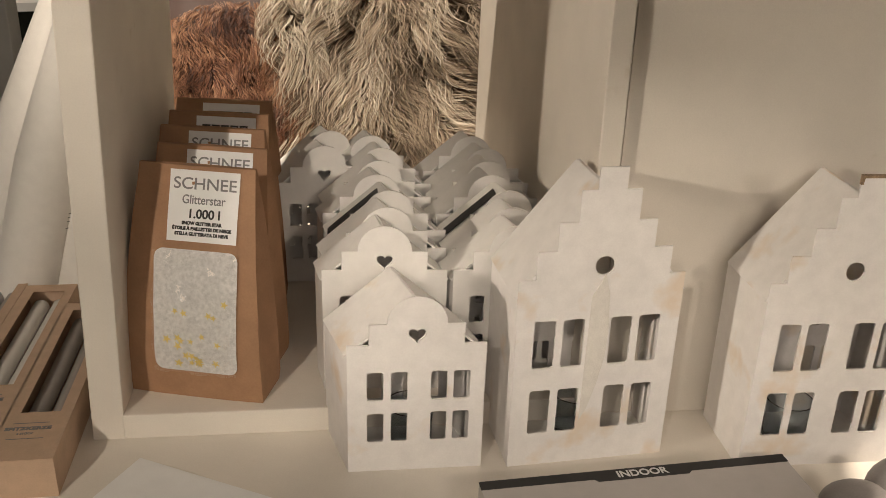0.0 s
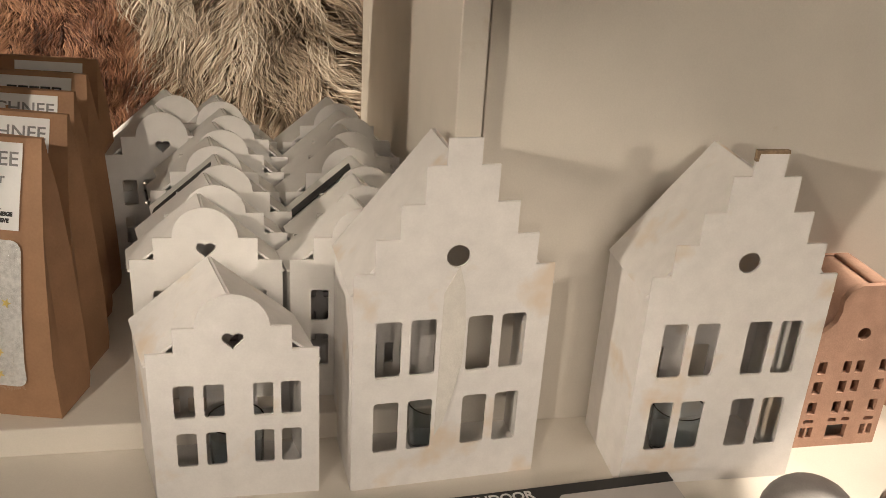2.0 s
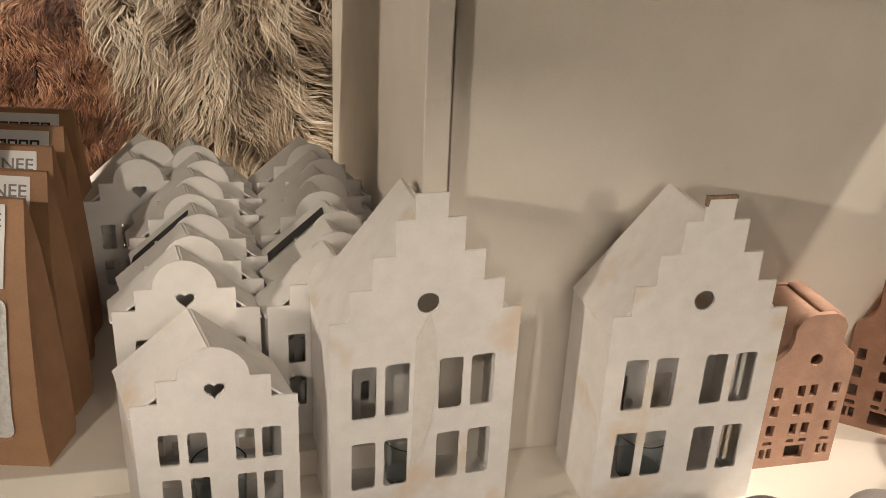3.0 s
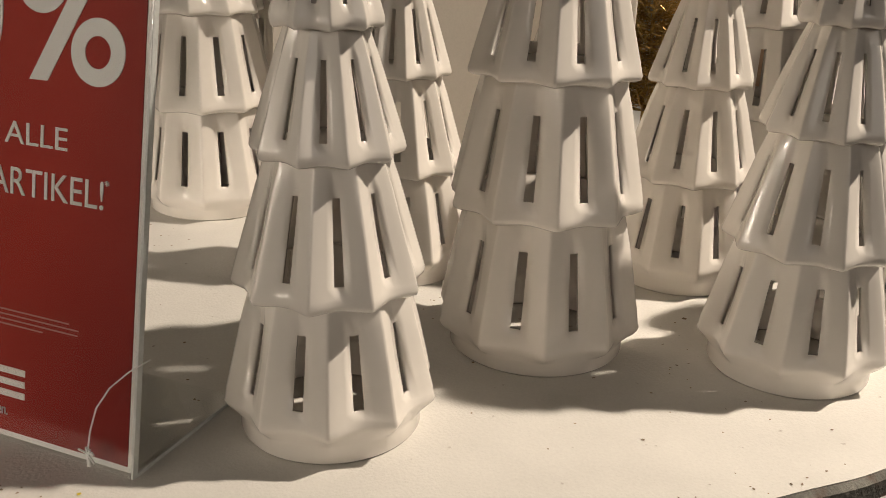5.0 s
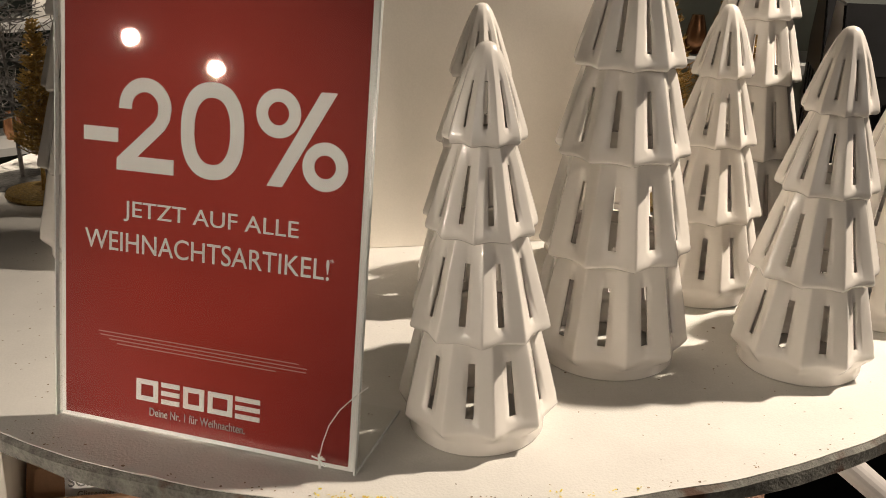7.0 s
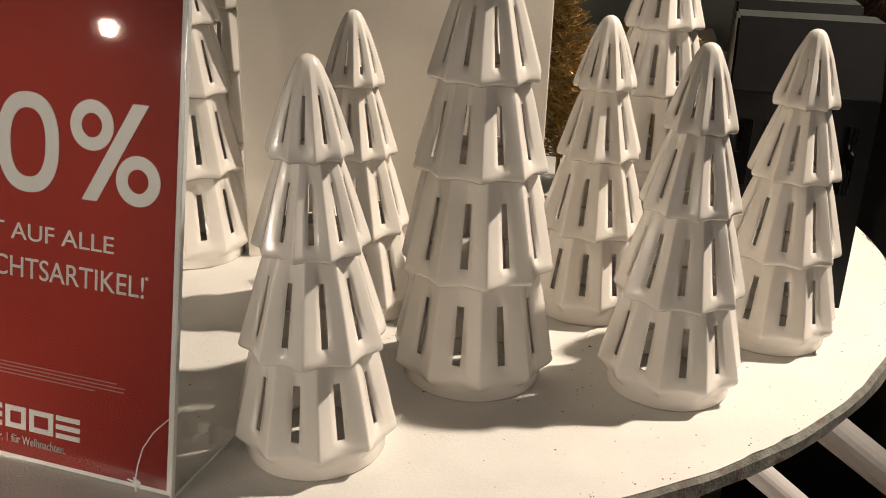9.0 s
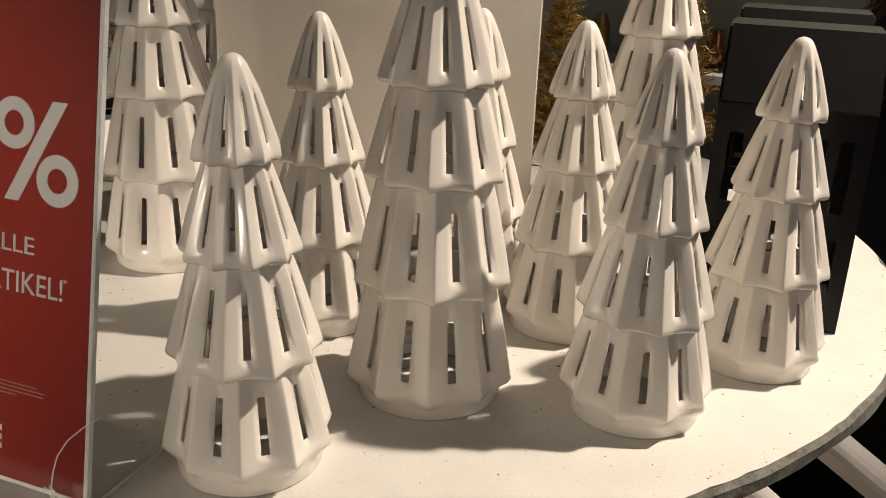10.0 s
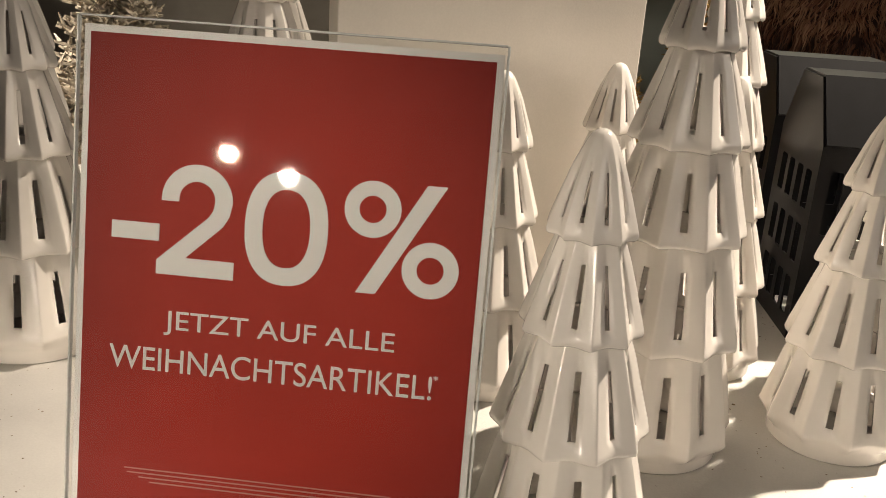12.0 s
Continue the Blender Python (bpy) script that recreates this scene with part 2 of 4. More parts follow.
FLOOR_Z = -0.42
shell("floor", box(-5, 6, -4, 6, FLOOR_Z - 0.1, FLOOR_Z), FLOOR, "dark polished shop floor")
shell("ceiling", box(-5, 6, -4, 6, 3.0, 3.1), CEIL, "dark shop ceiling above the display")
shell("wall_north", box(-5, 6, 6.0, 6.1, FLOOR_Z, 3.0), SHOPWALL, "dim beige shop wall")
shell("wall_south", box(-5, 6, -4.1, -4.0, FLOOR_Z, 3.0), SHOPWALL, "dim beige shop wall")
shell("wall_west", box(-5.1, -5.0, -4, 6, FLOOR_Z, 3.0), SHOPWALL, "dim beige shop wall")
shell("wall_east", box(6.0, 6.1, -4, 6, FLOOR_Z, 3.0), SHOPWALL, "dim beige shop wall")

# ---------------------------------------------------------------- display: lower deck, box shelf, round table top
TX, TY, TR, TZ = 0.155, 0.852, 0.578, 0.663
deck = thing("display_deck", pose(-0.388, 0.784, 0, 0, 0, 10.5), "white painted lower deck of the display", "display deck")
bm = plate(rounded(-0.42, 1.10, -0.62, 0.95, 0.05, 8), (), -0.022, 0.0)
for v in bm.verts:
    v.co = (v.co.x, v.co.z, v.co.y)
bmesh.ops.recalc_face_normals(bm, faces=bm.faces)
part("board", bm, PAINT, deck)
for x, y in ((-0.36, -0.56), (1.04, -0.56), (-0.36, 0.89), (1.04, 0.89)):
    part("leg", box(x - 0.02, x + 0.02, y - 0.02, y + 0.02, FLOOR_Z, -0.022, 0.002), PAINT, deck)

# box shelf: its own axes, x along the front, y to the rear
YAW = 10.5
BX = pose(-0.388, 0.784, 0, 0, 0, YAW)
W, D, H = 0.560, 0.56, TZ - 0.014
shelf = thing("box_shelf", BX, "white painted wooden box shelf, open at the back, with worn edges", "shelf")
part("side_panel", box(0, 0.034, 0, 0.43, 0, H, 0.0015), PAINT, shelf).rotation_euler = (0, radians(2.2), 0)
part("side_panel", box(W - 0.024, W, 0, 0.80, 0, H, 0.0015), PAINT, shelf)
part("bottom_board", box(0.034, W - 0.024, 0.0, D, 0.0, 0.03, 0.0015), PAINT, shelf)
part("front_panel", box(W + 0.0035, W + 0.5, 0.010, 0.030, 0.0, H, 0.001), PAINT, shelf)

top = thing("round_table_top", pose(TX, TY, TZ), "round white painted table top with a chipped grey edge", "table top")
N = 720
bm = bmesh.new()
rings = []
for r, z in ((TR - 0.004, -0.0005), (TR, -0.003), (TR + 0.0005, -0.012), (TR - 0.003, -0.0145)):
    rings.append([])
    for i in range(N):
        a = 2 * math.pi * i / N
        rr = r + 0.0016 * noise.noise(Vector((math.cos(a) * 14, math.sin(a) * 14, z * 200)))
        rings[-1].append(bm.verts.new((rr * math.cos(a), rr * math.sin(a), z)))
for a, b in zip(rings, rings[1:]):
    for i in range(N):
        bm.faces.new((a[i], b[i], b[(i + 1) % N], a[(i + 1) % N]))
part("edge", bm, EDGE, top, "chipped grey edge of the board")
bm = bmesh.new()
ring = []
for i in range(N):
    a = 2 * math.pi * i / N
    rr = TR - 0.0042 + 0.0016 * noise.noise(Vector((math.cos(a) * 14, math.sin(a) * 14, -0.1))) - 0.0030 * max(0.0, noise.noise(Vector((math.cos(a) * 26, math.sin(a) * 26, 4.0))) - 0.15)
    ring.append(bm.verts.new((rr * math.cos(a), rr * math.sin(a), 0)))
bm.faces.new(ring)
low = [bm.verts.new((v.co.x, v.co.y, -0.0145)) for v in ring]
bm.faces.new(low[::-1])
for i in range(N):
    bm.faces.new((ring[i], low[i], low[(i + 1) % N], ring[(i + 1) % N]))
part("board", bm, TABLE, top, "white painted board with small chips")

rng = random.Random(21)


def flake(bm, x, y, r, z=0.0003):
    n = rng.randint(5, 7)
    a0, sq = rng.uniform(0, 6.28), rng.uniform(0.35, 1.0)
    pts = [(r * rng.uniform(0.6, 1.1) * math.cos(6.2832 * i / n), sq * r * rng.uniform(0.6, 1.1) * math.sin(6.2832 * i / n)) for i in range(n)]
    bm.faces.new([bm.verts.new((x + p * math.cos(a0) - q * math.sin(a0), y + p * math.sin(a0) + q * math.cos(a0), z)) for p, q in pts])


CHIP = material("bare_board", (0.26, 0.19, 0.13), 0.9, grain=200, vary=0.4, bump=0.3)
YELLOW = material("yellow_paint", (0.85, 0.66, 0.06), 0.6, grain=200, vary=0.2, bump=0.3)
bm = bmesh.new()
spots = [(rng.uniform(-3.0, -0.2), rng.uniform(0.30, 0.565)) for _ in range(26)]
for k in range(750):
    ca, cr = spots[k % 26]
    a, r = (ca + rng.gauss(0, 0.08), cr + rng.gauss(0, 0.03)) if k < 520 else (rng.uniform(-3.1, 0.0), TR - 0.006 - abs(rng.gauss(0, 0.008)))
    r = min(r, TR - 0.0065)
    flake(bm, r * math.cos(a), r * math.sin(a), rng.uniform(0.0005, 0.0012) * (1.5 if k % 23 == 0 else 1))
part("paint_chips", bm, CHIP, top, "small brown chips in the paint")["kind"] = "stuff"
for k in range(16):
    a = -1.905 + 0.0075 * k + rng.uniform(-0.008, 0.008) if k < 12 else -1.66 + 0.03 * (k - 12)
    bm = bmesh.new()
    for j in range(5):
        r = TR - 0.0075 - rng.random() * (0.004 if k % 4 else 0.010)
        flake(bm, r * math.cos(a + rng.gauss(0, 0.004)), r * math.sin(a + rng.gauss(0, 0.004)), rng.uniform(0.0005, 0.0013), 0.0004)
    part("paint_spot", bm, YELLOW, top, "yellow paint spot near the edge")

# ---------------------------------------------------------------- house lanterns


def facade_small(w, e):
    h = w / 2
    s, a = 0.34 * w, 0.215 * w
    up = 0.16 * w
    pts = [(-h, 0), (h, 0), (h, e), (s, e), (s, e + up), (a, e + up)]
    pts += [(a * math.cos(radians(i * 15)), e + up + a * math.sin(radians(i * 15))) for i in range(1, 12)]
    pts += [(-a, e + up), (-s, e + up), (-s, e), (-h, e)]
    holes = [rounded(x * w, (x + 0.122) * w, z0 * e, z1 * e, 0.0025) for x in (-0.36, -0.185, 0.105, 0.27) for z0, z1 in ((0.24, 0.47), (0.57, 0.79))]
    holes.append(heart(0, e + 0.075 * w, 0.128 * w))
    return pts, holes, e + 0.33 * w


def facade_tall(w, e):
    h = w / 2
    half = [0.5, 0.40, 0.287, 0.175, 0.082]
    ups = [0, 0.17, 0.34, 0.525, 0.655]
    pts = [(-h, 0), (h, 0), (h, e)]
    for k in range(1, 5):
        pts += [(half[k] * w, e + ups[k - 1] * w), (half[k] * w, e + ups[k] * w)]
    left = [(-x, z) for x, z in pts[2:]]
    pts += left[::-1]
    holes = [rounded(x * w, (x + 0.13) * w, z0 * e, z1 * e, 0.003) for x in (-0.39, -0.215, 0.075, 0.25) for z0, z1 in ((0.18, 0.42), (0.54, 0.79))]
    holes.append(circle(0, e + 0.07 * w, 0.058 * w))
    return pts, holes, e + 0.51 * w


def house(kind, w, e, d, mat, m, label, group, skew=0.0):
    pts, holes, ridge = (facade_small if kind == "small" else facade_tall)(w, e)
    t, h = 0.0022, w / 2
    es = e - (0.10 if kind == "small" else 0.12) * w
    ob = thing("house_lantern", m, label, "lantern", group)
    part("facade", plate(pts, holes, 0, t), mat, ob)
    part("back_wall", plate([(-h, 0), (h, 0), (h, es), (0, ridge), (-h, es)], [q for q in holes[:-1] if max(p[1] for p in q) < es], d - t, d), mat, ob)
    for s in (-1, 1):
        part("side_wall", box(min(s * h, s * (h - t)), max(s * h, s * (h - t)), t, d - t, 0, es), mat, ob)
        bm = bmesh.new()
        a, b = Vector((s * (h + 0.001), 0, es)), Vector((0.0, 0, ridge))
        nrm = Vector((-(b - a).z, 0, (b - a).x)).normalized() * t
        if nrm.z < 0:
            nrm.negate()
        q = [a, b, b + nrm, a + nrm]
        v0 = [bm.verts.new((p.x, t, p.z)) for p in q]
        v1 = [bm.verts.new((p.x, d - t, p.z)) for p in q]
        bm.faces.new(v0)
        bm.faces.new(v1[::-1])
        for i in range(4):
            bm.faces.new((v0[i], v1[i], v1[(i + 1) % 4], v0[(i + 1) % 4]))
        bmesh.ops.recalc_face_normals(bm, faces=bm.faces)
        part("roof_panel", bm, mat, ob)
    part("base_plate", box(-h + t, h - t, t, d - t, 0.0, t), mat, ob)
    for piece in ob.children if skew else ():
        for v in piece.data.vertices:
            v.co.x -= skew * v.co.y
    return ob


def at(xl, yl, xr, yr, z=0.0):
    """The pose of a front that runs from one base corner to the other, and its width."""
    return pose((xl + xr) / 2, (yl + yr) / 2, z, 0, 0, math.degrees(math.atan2(yr - yl, xr - xl))), math.hypot(xr - xl, yr - yl)


m, w = at(-0.103, 0.758, 0.035, 0.784)
house("small", w, 0.150, 0.085, CARD, m, "small white card house lantern with round gable and heart cut-out", "white house lanterns", 0.26)
m, w = at(0.063, 0.785, 0.231, 0.830)
torn = house("tall", w, 0.218, 0.105, CARD, m, "tall white card house lantern with stepped gable, torn and stained", "white house lanterns")
m, w = at(0.311, 0.811, 0.479, 0.840)
broken = house("tall", w, 0.218, 0.100, CARD, m, "tall white card house lantern with stepped gable and stained roof", "white house lanterns")
SCORCH = material("bare_brown_card", (0.36, 0.25, 0.16), 0.8, grain=120, vary=0.3, bump=0.3)
e, g = 0.218, 0.655
part("torn_top", plate([(-0.084 * w, e + (g - 0.05) * w), (-0.084 * w, e + (g + 0.004) * w), (0.084 * w, e + (g + 0.004) * w), (0.084 * w, e + (g - 0.012) * w), (-0.068 * w, e + (g - 0.012) * w), (-0.072 * w, e + (g - 0.05) * w)], (), -0.0009, 0.0032), SCORCH, broken, "torn top showing bare brown card")
flap = [(0.012 * w, e + 0.02 * w), (-0.06 * w, 0.90 * e), (-0.118 * w, 0.72 * e), (-0.120 * w, 0.52 * e), (-0.095 * w, 0.36 * e), (-0.07 * w, 0.24 * e), (-0.03 * w, 0.30 * e), (0.02 * w, 0.44 * e), (0.055 * w, 0.58 * e), (0.062 * w, 0.74 * e), (0.045 * w, 0.92 * e)]
RAW = material("torn_card", (0.78, 0.75, 0.70), 0.8, grain=80, vary=0.05, bump=0.4)
part("torn_flap", plate([(x, z) for x, z in flap if not (-0.2 * w < x < -0.09 * w)] , (), -0.0011, -0.0001), RAW, torn, "torn strip of bare card")
first, roofs = None, []
for col, (x0, y0) in enumerate(((-0.1425, 0.866), (0.0, 0.886))):
    for k in range(7):
        rz = YAW - 1
        along = Vector((-math.sin(radians(YAW)), math.cos(radians(YAW))))
        off = 0.058 * k
        mm = pose(x0 + 0.068 + along.x * off + 0.006 * ((k * 7 + col * 3) % 3 - 1), y0 + 0.012 + along.y * off, 0.03, 0, 0, rz + 2 * ((k * 5 + col) % 3 - 1))
        if (col, k) in ((0, 2), (1, 2)):
            roofs.append(mm)
        if first is None:
            first = house("small", 0.137, 0.150, 0.05, CARD_CLEAN, mm, "small white card house lantern with round gable in a packed row", "white house lanterns", 0.22)
        else:
            copy_thing(first, mm)
for mm in roofs:
    strip = part("dark_strip", box(0, 0.080, -0.010, 0.010, 0, 0.0008), PRINT_BLACK)
    strip.matrix_world = mm @ pose(-0.074, 0.024, 0.1405, 0, -40.6, 0)
    tagged(strip, "flat black strip lying on a white card roof", "strip", "black strips")
copy_thing(first, pose(-0.205, 1.235, 0.03, 0, 0, YAW + 6))
copy_thing(first, pose(-0.200, 1.160, 0.03, 0, 0, YAW + 3))

# ---------------------------------------------------------------- ceramic tree lanterns


def tree_mesh(height, lips, radii, necks, turns, lobes=10):
    """One mesh a tier: a pleated cone with a slot in every valley. lips: the height of each tier's lower edge."""
    out, top = [], height
    seg = [(k + f - 0.5, f) for k in range(lobes) for f in (0.0, 0.035, 0.08, 0.15, 0.26, 0.41, 0.59, 0.74, 0.85, 0.92, 0.965)]
    n = len(seg)
    for k, (lip, r1, r0, turn) in enumerate(zip(lips, radii, necks, turns)):
        span, last = top - lip, k == len(lips) - 1
        slope = lambda u: r0 + (r1 - r0) * u / 0.93
        if k == 0:
            rows = [(0.0012, 0.0, 0, False), (0.0036, 0.014, 0, False), (0.0058, 0.045, 0.05, False), (0.0082, 0.11, 0.15, False), (0.0110, 0.21, 0.4, False),
                    (0.0148, 0.36, 0.75, True), (0.0196, 0.60, 0.9, True), (0.0240, 0.83, 1.0, False)]
            rows = [(r * r1 / 0.0256, u, amp, cut) for r, u, amp, cut in rows]
        else:
            rows = [(r0 * 0.96, -0.07, 0.5, False), (r0, 0.03, 0.6, False), (slope(0.22), 0.22, 0.9, True), (slope(0.5), 0.5, 1.0, True), (slope(0.83), 0.83, 1.0, False)]
        rows += [(r1 * 0.985, 0.905, 0.9, False), (r1, 0.95, 0.8, False), (r1 * 0.985, 0.985, 0.75, False)]
        if last:
            rows += [(r1 * 0.955, 1.02, 0.6, False)]
            rows = [(r, lip + span * (1 - u), amp, cut) for r, u, amp, cut in rows]
            rows += [(r1 * 0.872, lip * 0.66, 0.25, False), (r1 * 0.845, lip * 0.52, 0.08, False), (r1 * 0.84, 0.0012, 0.0, False), (r1 * 0.825, 0.0, 0.0, False)]
        else:
            rows += [(r1 * 0.93, 1.005, 0.7, False), (necks[k + 1] * 1.06, 0.995, 0.6, False)]
            rows = [(r, lip + span * (1 - u), amp, cut) for r, u, amp, cut in rows]
        bm, rings = bmesh.new(), []
        for j, (r, z, amp, _) in enumerate(rows):
            ring = []
            for turned, f in seg:
                a = radians(360.0 / lobes * turned + turn)
                x = abs(2 * f - 1)
                dip = 0.6 * (1 - x ** 2) + 0.4 * (0.5 + 0.5 * math.cos(math.pi * x))
                rr = r * (1 - amp * 0.135 * dip)
                hang = 0.022 * span * amp * (dip - 0.35) if r > r0 + 0.55 * (r1 - r0) else 0.0
                wob = 1 + 0.012 * noise.noise(Vector((math.cos(a) * 1.5, math.sin(a) * 1.5, z * 40)))
                ring.append(bm.verts.new((wob * rr * math.cos(a), wob * rr * math.sin(a), z + hang)))
            rings.append(ring)
        for j in range(len(rings) - 1):
            for i in range(n):
                if rows[j][3] and seg[i][1] == 0.41:
                    continue
                p, q = rings[j], rings[j + 1]
                bm.faces.new((p[i], q[i], q[(i + 1) % n], p[(i + 1) % n]))
        if k == 0:
            bm.faces.new(rings[0])
        bmesh.ops.recalc_face_normals(bm, faces=bm.faces)
        if sum(f.normal.dot(Vector((f.calc_center_median().x, f.calc_center_median().y, 0))) for f in bm.faces) < 0:
            bmesh.ops.reverse_faces(bm, faces=bm.faces)
        out.append(bm)
        top = lip
    return out


def tree(tiers, m, label, proto={}):
    if tiers not in proto:
        if tiers == 4:
            bms = tree_mesh(0.249, (0.1925, 0.137, 0.0745, 0.0165), (0.0256, 0.0352, 0.0460, 0.0528), (0.004, 0.0188, 0.0285, 0.0390), (-30, -20, -10, 0))
        else:
            bms = tree_mesh(0.347, (0.282, 0.2205, 0.1590, 0.0860, 0.0150), (0.0275, 0.0395, 0.0482, 0.0556, 0.0605), (0.004, 0.0205, 0.0318, 0.0400, 0.0462), (-14, -10, -5, 2, 0))
        ob = thing("tree_lantern", m, label, "tree lantern", "ceramic tree lanterns")
        for bm in bms:
            tier = smooth(part("tier", bm, CERAMIC, ob), 60)
            sol = tier.modifiers.new("wall", "SOLIDIFY")
            sol.thickness, sol.offset = 0.0034, -1
        proto[tiers] = ob
        return ob
    return tagged(copy_thing(proto[tiers], m), label)


SMALL = "small white glazed ceramic tree lantern with cut slots"
LARGE = "large white glazed ceramic tree lantern with cut slots"
for tiers, x, y, rz in ((4, 0.078, 0.377, -75), (4, 0.129, 0.580, -86), (4, 0.328, 0.552, -116), (4, 0.340, 0.413, -105), (4, 0.460, 0.476, -110), (4, 0.262, 0.625, -100),
                        (5, 0.201, 0.456, -117), (5, -0.012, 0.732, -110), (5, 0.445, 0.70, -118), (5, 0.03, 0.86, -95), (5, -0.20, 0.90, -100)):
    tree(tiers, pose(x, y, TZ, 0, 0, rz), SMALL if tiers == 4 else LARGE)

tree(4, pose(-0.196, 0.755, TZ, 0, 0, -70) @ Matrix.Scale(1.17, 4), "mid-sized white glazed ceramic tree lantern with cut slots")

# ---------------------------------------------------------------- upright panel on the table
panel = thing("upright_panel", pose(0.042, 0.708, TZ, 0, 0, -4), "white painted upright board standing on the table", "panel")
part("board", box(0, 0.287, 0, 0.03, 0, 0.62, 0.0015), PAINT, panel)

# ---------------------------------------------------------------- sale sign in a clear stand
ang = math.degrees(math.atan2(0.333 - 0.438, -0.011 + 0.190))
sign = thing("sale_sign_stand", pose(-0.190, 0.438, TZ, 0, 0, ang), "clear acrylic stand holding a red sale sign", "sign stand")
LEAN = Matrix.Rotation(radians(-11.0), 4, "X")
o = part("front_sheet", box(-0.003, 0.2105, -0.0034, -0.0014, 0.0005, 0.2945), ACRYL, sign, "clear acrylic sheet")
o.visible_shadow = False
o.matrix_local = LEAN
sheet = o
o = part("poster", box(-0.0008, 0.2088, -0.0005, 0.0005, 0.0012, 0.2905), PRINT_WHITE, sign, "red printed sale poster with a white margin")
o.matrix_local = LEAN
poster = o
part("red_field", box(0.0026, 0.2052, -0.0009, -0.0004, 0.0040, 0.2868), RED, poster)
foot = part("foot", box(-0.003, 0.2105, 0.0, 0.075, 0.0005, 0.0022), ACRYL, sign, "clear acrylic foot")
foot.visible_shadow = False
RIM = material("polished_acrylic_edge", (0.66, 0.68, 0.66), 0.18, grain=30, vary=0.10, bump=0.05)
for x0, x1, z0, z1 in ((-0.0034, -0.0024, 0.0005, 0.2945), (0.2099, 0.2111, 0.0005, 0.2945), (-0.0024, 0.2099, 0.2940, 0.2950)):
    part("polished_edge", box(x0, x1, -0.0040, -0.0006, z0, z1, 0.0003), RIM, sheet, "pale polished edge of the sheet")
for x in (-0.0034, 0.2099):
    part("polished_edge", box(x, x + 0.0012, 0.0, 0.075, 0.0004, 0.0024, 0.0003), RIM, foot, "pale polished edge of the foot")
up = Matrix.Rotation(radians(90), 4, "X")


def fitted(o, x0, x1, z0, z1):
    """Stretches a line of lettering to a given box on the poster."""
    xs, ys = [v.co.x for v in o.data.vertices], [v.co.y for v in o.data.vertices]
    for v in o.data.vertices:
        v.co.x = x0 + (v.co.x - min(xs)) / (max(xs) - min(xs)) * (x1 - x0)
        v.co.y = z0 + (v.co.y - min(ys)) / (max(ys) - min(ys)) * (z1 - z0)
    return o


def lettering(text, x0, x1, z0, z1, bold=0.0):
    o = words("lettering", text, 0.02, PRINT_WHITE, poster, Matrix.Translation((0, -0.0012, 0)) @ up, None, bold)
    return fitted(o, x0, x1, z0, z1)


def oval(cx, cz, rx, rz, power=2.0, n=40):
    pts = []
    for i in range(n):
        c, d = math.cos(2 * math.pi * i / n), math.sin(2 * math.pi * i / n)
        pts.append((cx + rx * math.copysign(abs(c) ** (2 / power), c), cz + rz * math.copysign(abs(d) ** (2 / power), d)))
    return pts


def stroke(name, outer, holes=()):
    return part(name, plate(outer, holes, -0.0013, -0.0009), PRINT_WHITE, poster)


# minus twenty per cent: bar, two, nought, per cent sign
stroke("minus", [(0.0168, 0.1848), (0.0418, 0.1848), (0.0418, 0.1936), (0.0168, 0.1936)])
S = 0.0092
two = [(0.0408, 0.1680), (0.0812, 0.1680), (0.0812, 0.1680 + S), (0.0558, 0.1680 + S)]
two += [(0.0745, 0.1945), (0.0778, 0.2000), (0.0792, 0.2070)]
two += [(0.0608 + 0.0184 * math.cos(radians(a)), 0.2070 + 0.0182 * math.sin(radians(a))) for a in range(12, 181, 12)]
two += [(0.0424, 0.2058), (0.0514, 0.2058)]
two += [(0.0608 + 0.0094 * math.cos(radians(a)), 0.2074 + 0.0092 * math.sin(radians(a))) for a in range(168, -1, -12)]
two += [(0.0696, 0.2030), (0.0672, 0.1990), (0.0408, 0.1752)]
stroke("two", two)
stroke("nought", oval(0.1072, 0.1968, 0.0213, 0.0288, 2.35), [oval(0.1072, 0.1968, 0.0122, 0.0198, 2.35)])
stroke("ring", oval(0.1503, 0.2108, 0.0143, 0.0142), [oval(0.1503, 0.2108, 0.0068, 0.0068)])
stroke("ring", oval(0.1811, 0.1826, 0.0143, 0.0142), [oval(0.1811, 0.1826, 0.0068, 0.0068)])
stroke("slash", [(0.1442, 0.1684), (0.1542, 0.1684), (0.1868, 0.2248), (0.1768, 0.2248)])
lettering("JETZT AUF ALLE", 0.0462, 0.1662, 0.1362, 0.1492)
lettering("WEIHNACHTSARTIKEL!", 0.0178, 0.1868, 0.1166, 0.1290)
lettering("*", 0.1872, 0.1896, 0.1272, 0.1296)


def strips(name, rows, mat, parent):
    """Flat bars, each x0, x1, z0, z1, on the face of the poster."""
    for x0, x1, z0, z1 in rows:
        part(name, box(x0, x1, -0.0013, -0.0009, z0, z1), mat, parent)


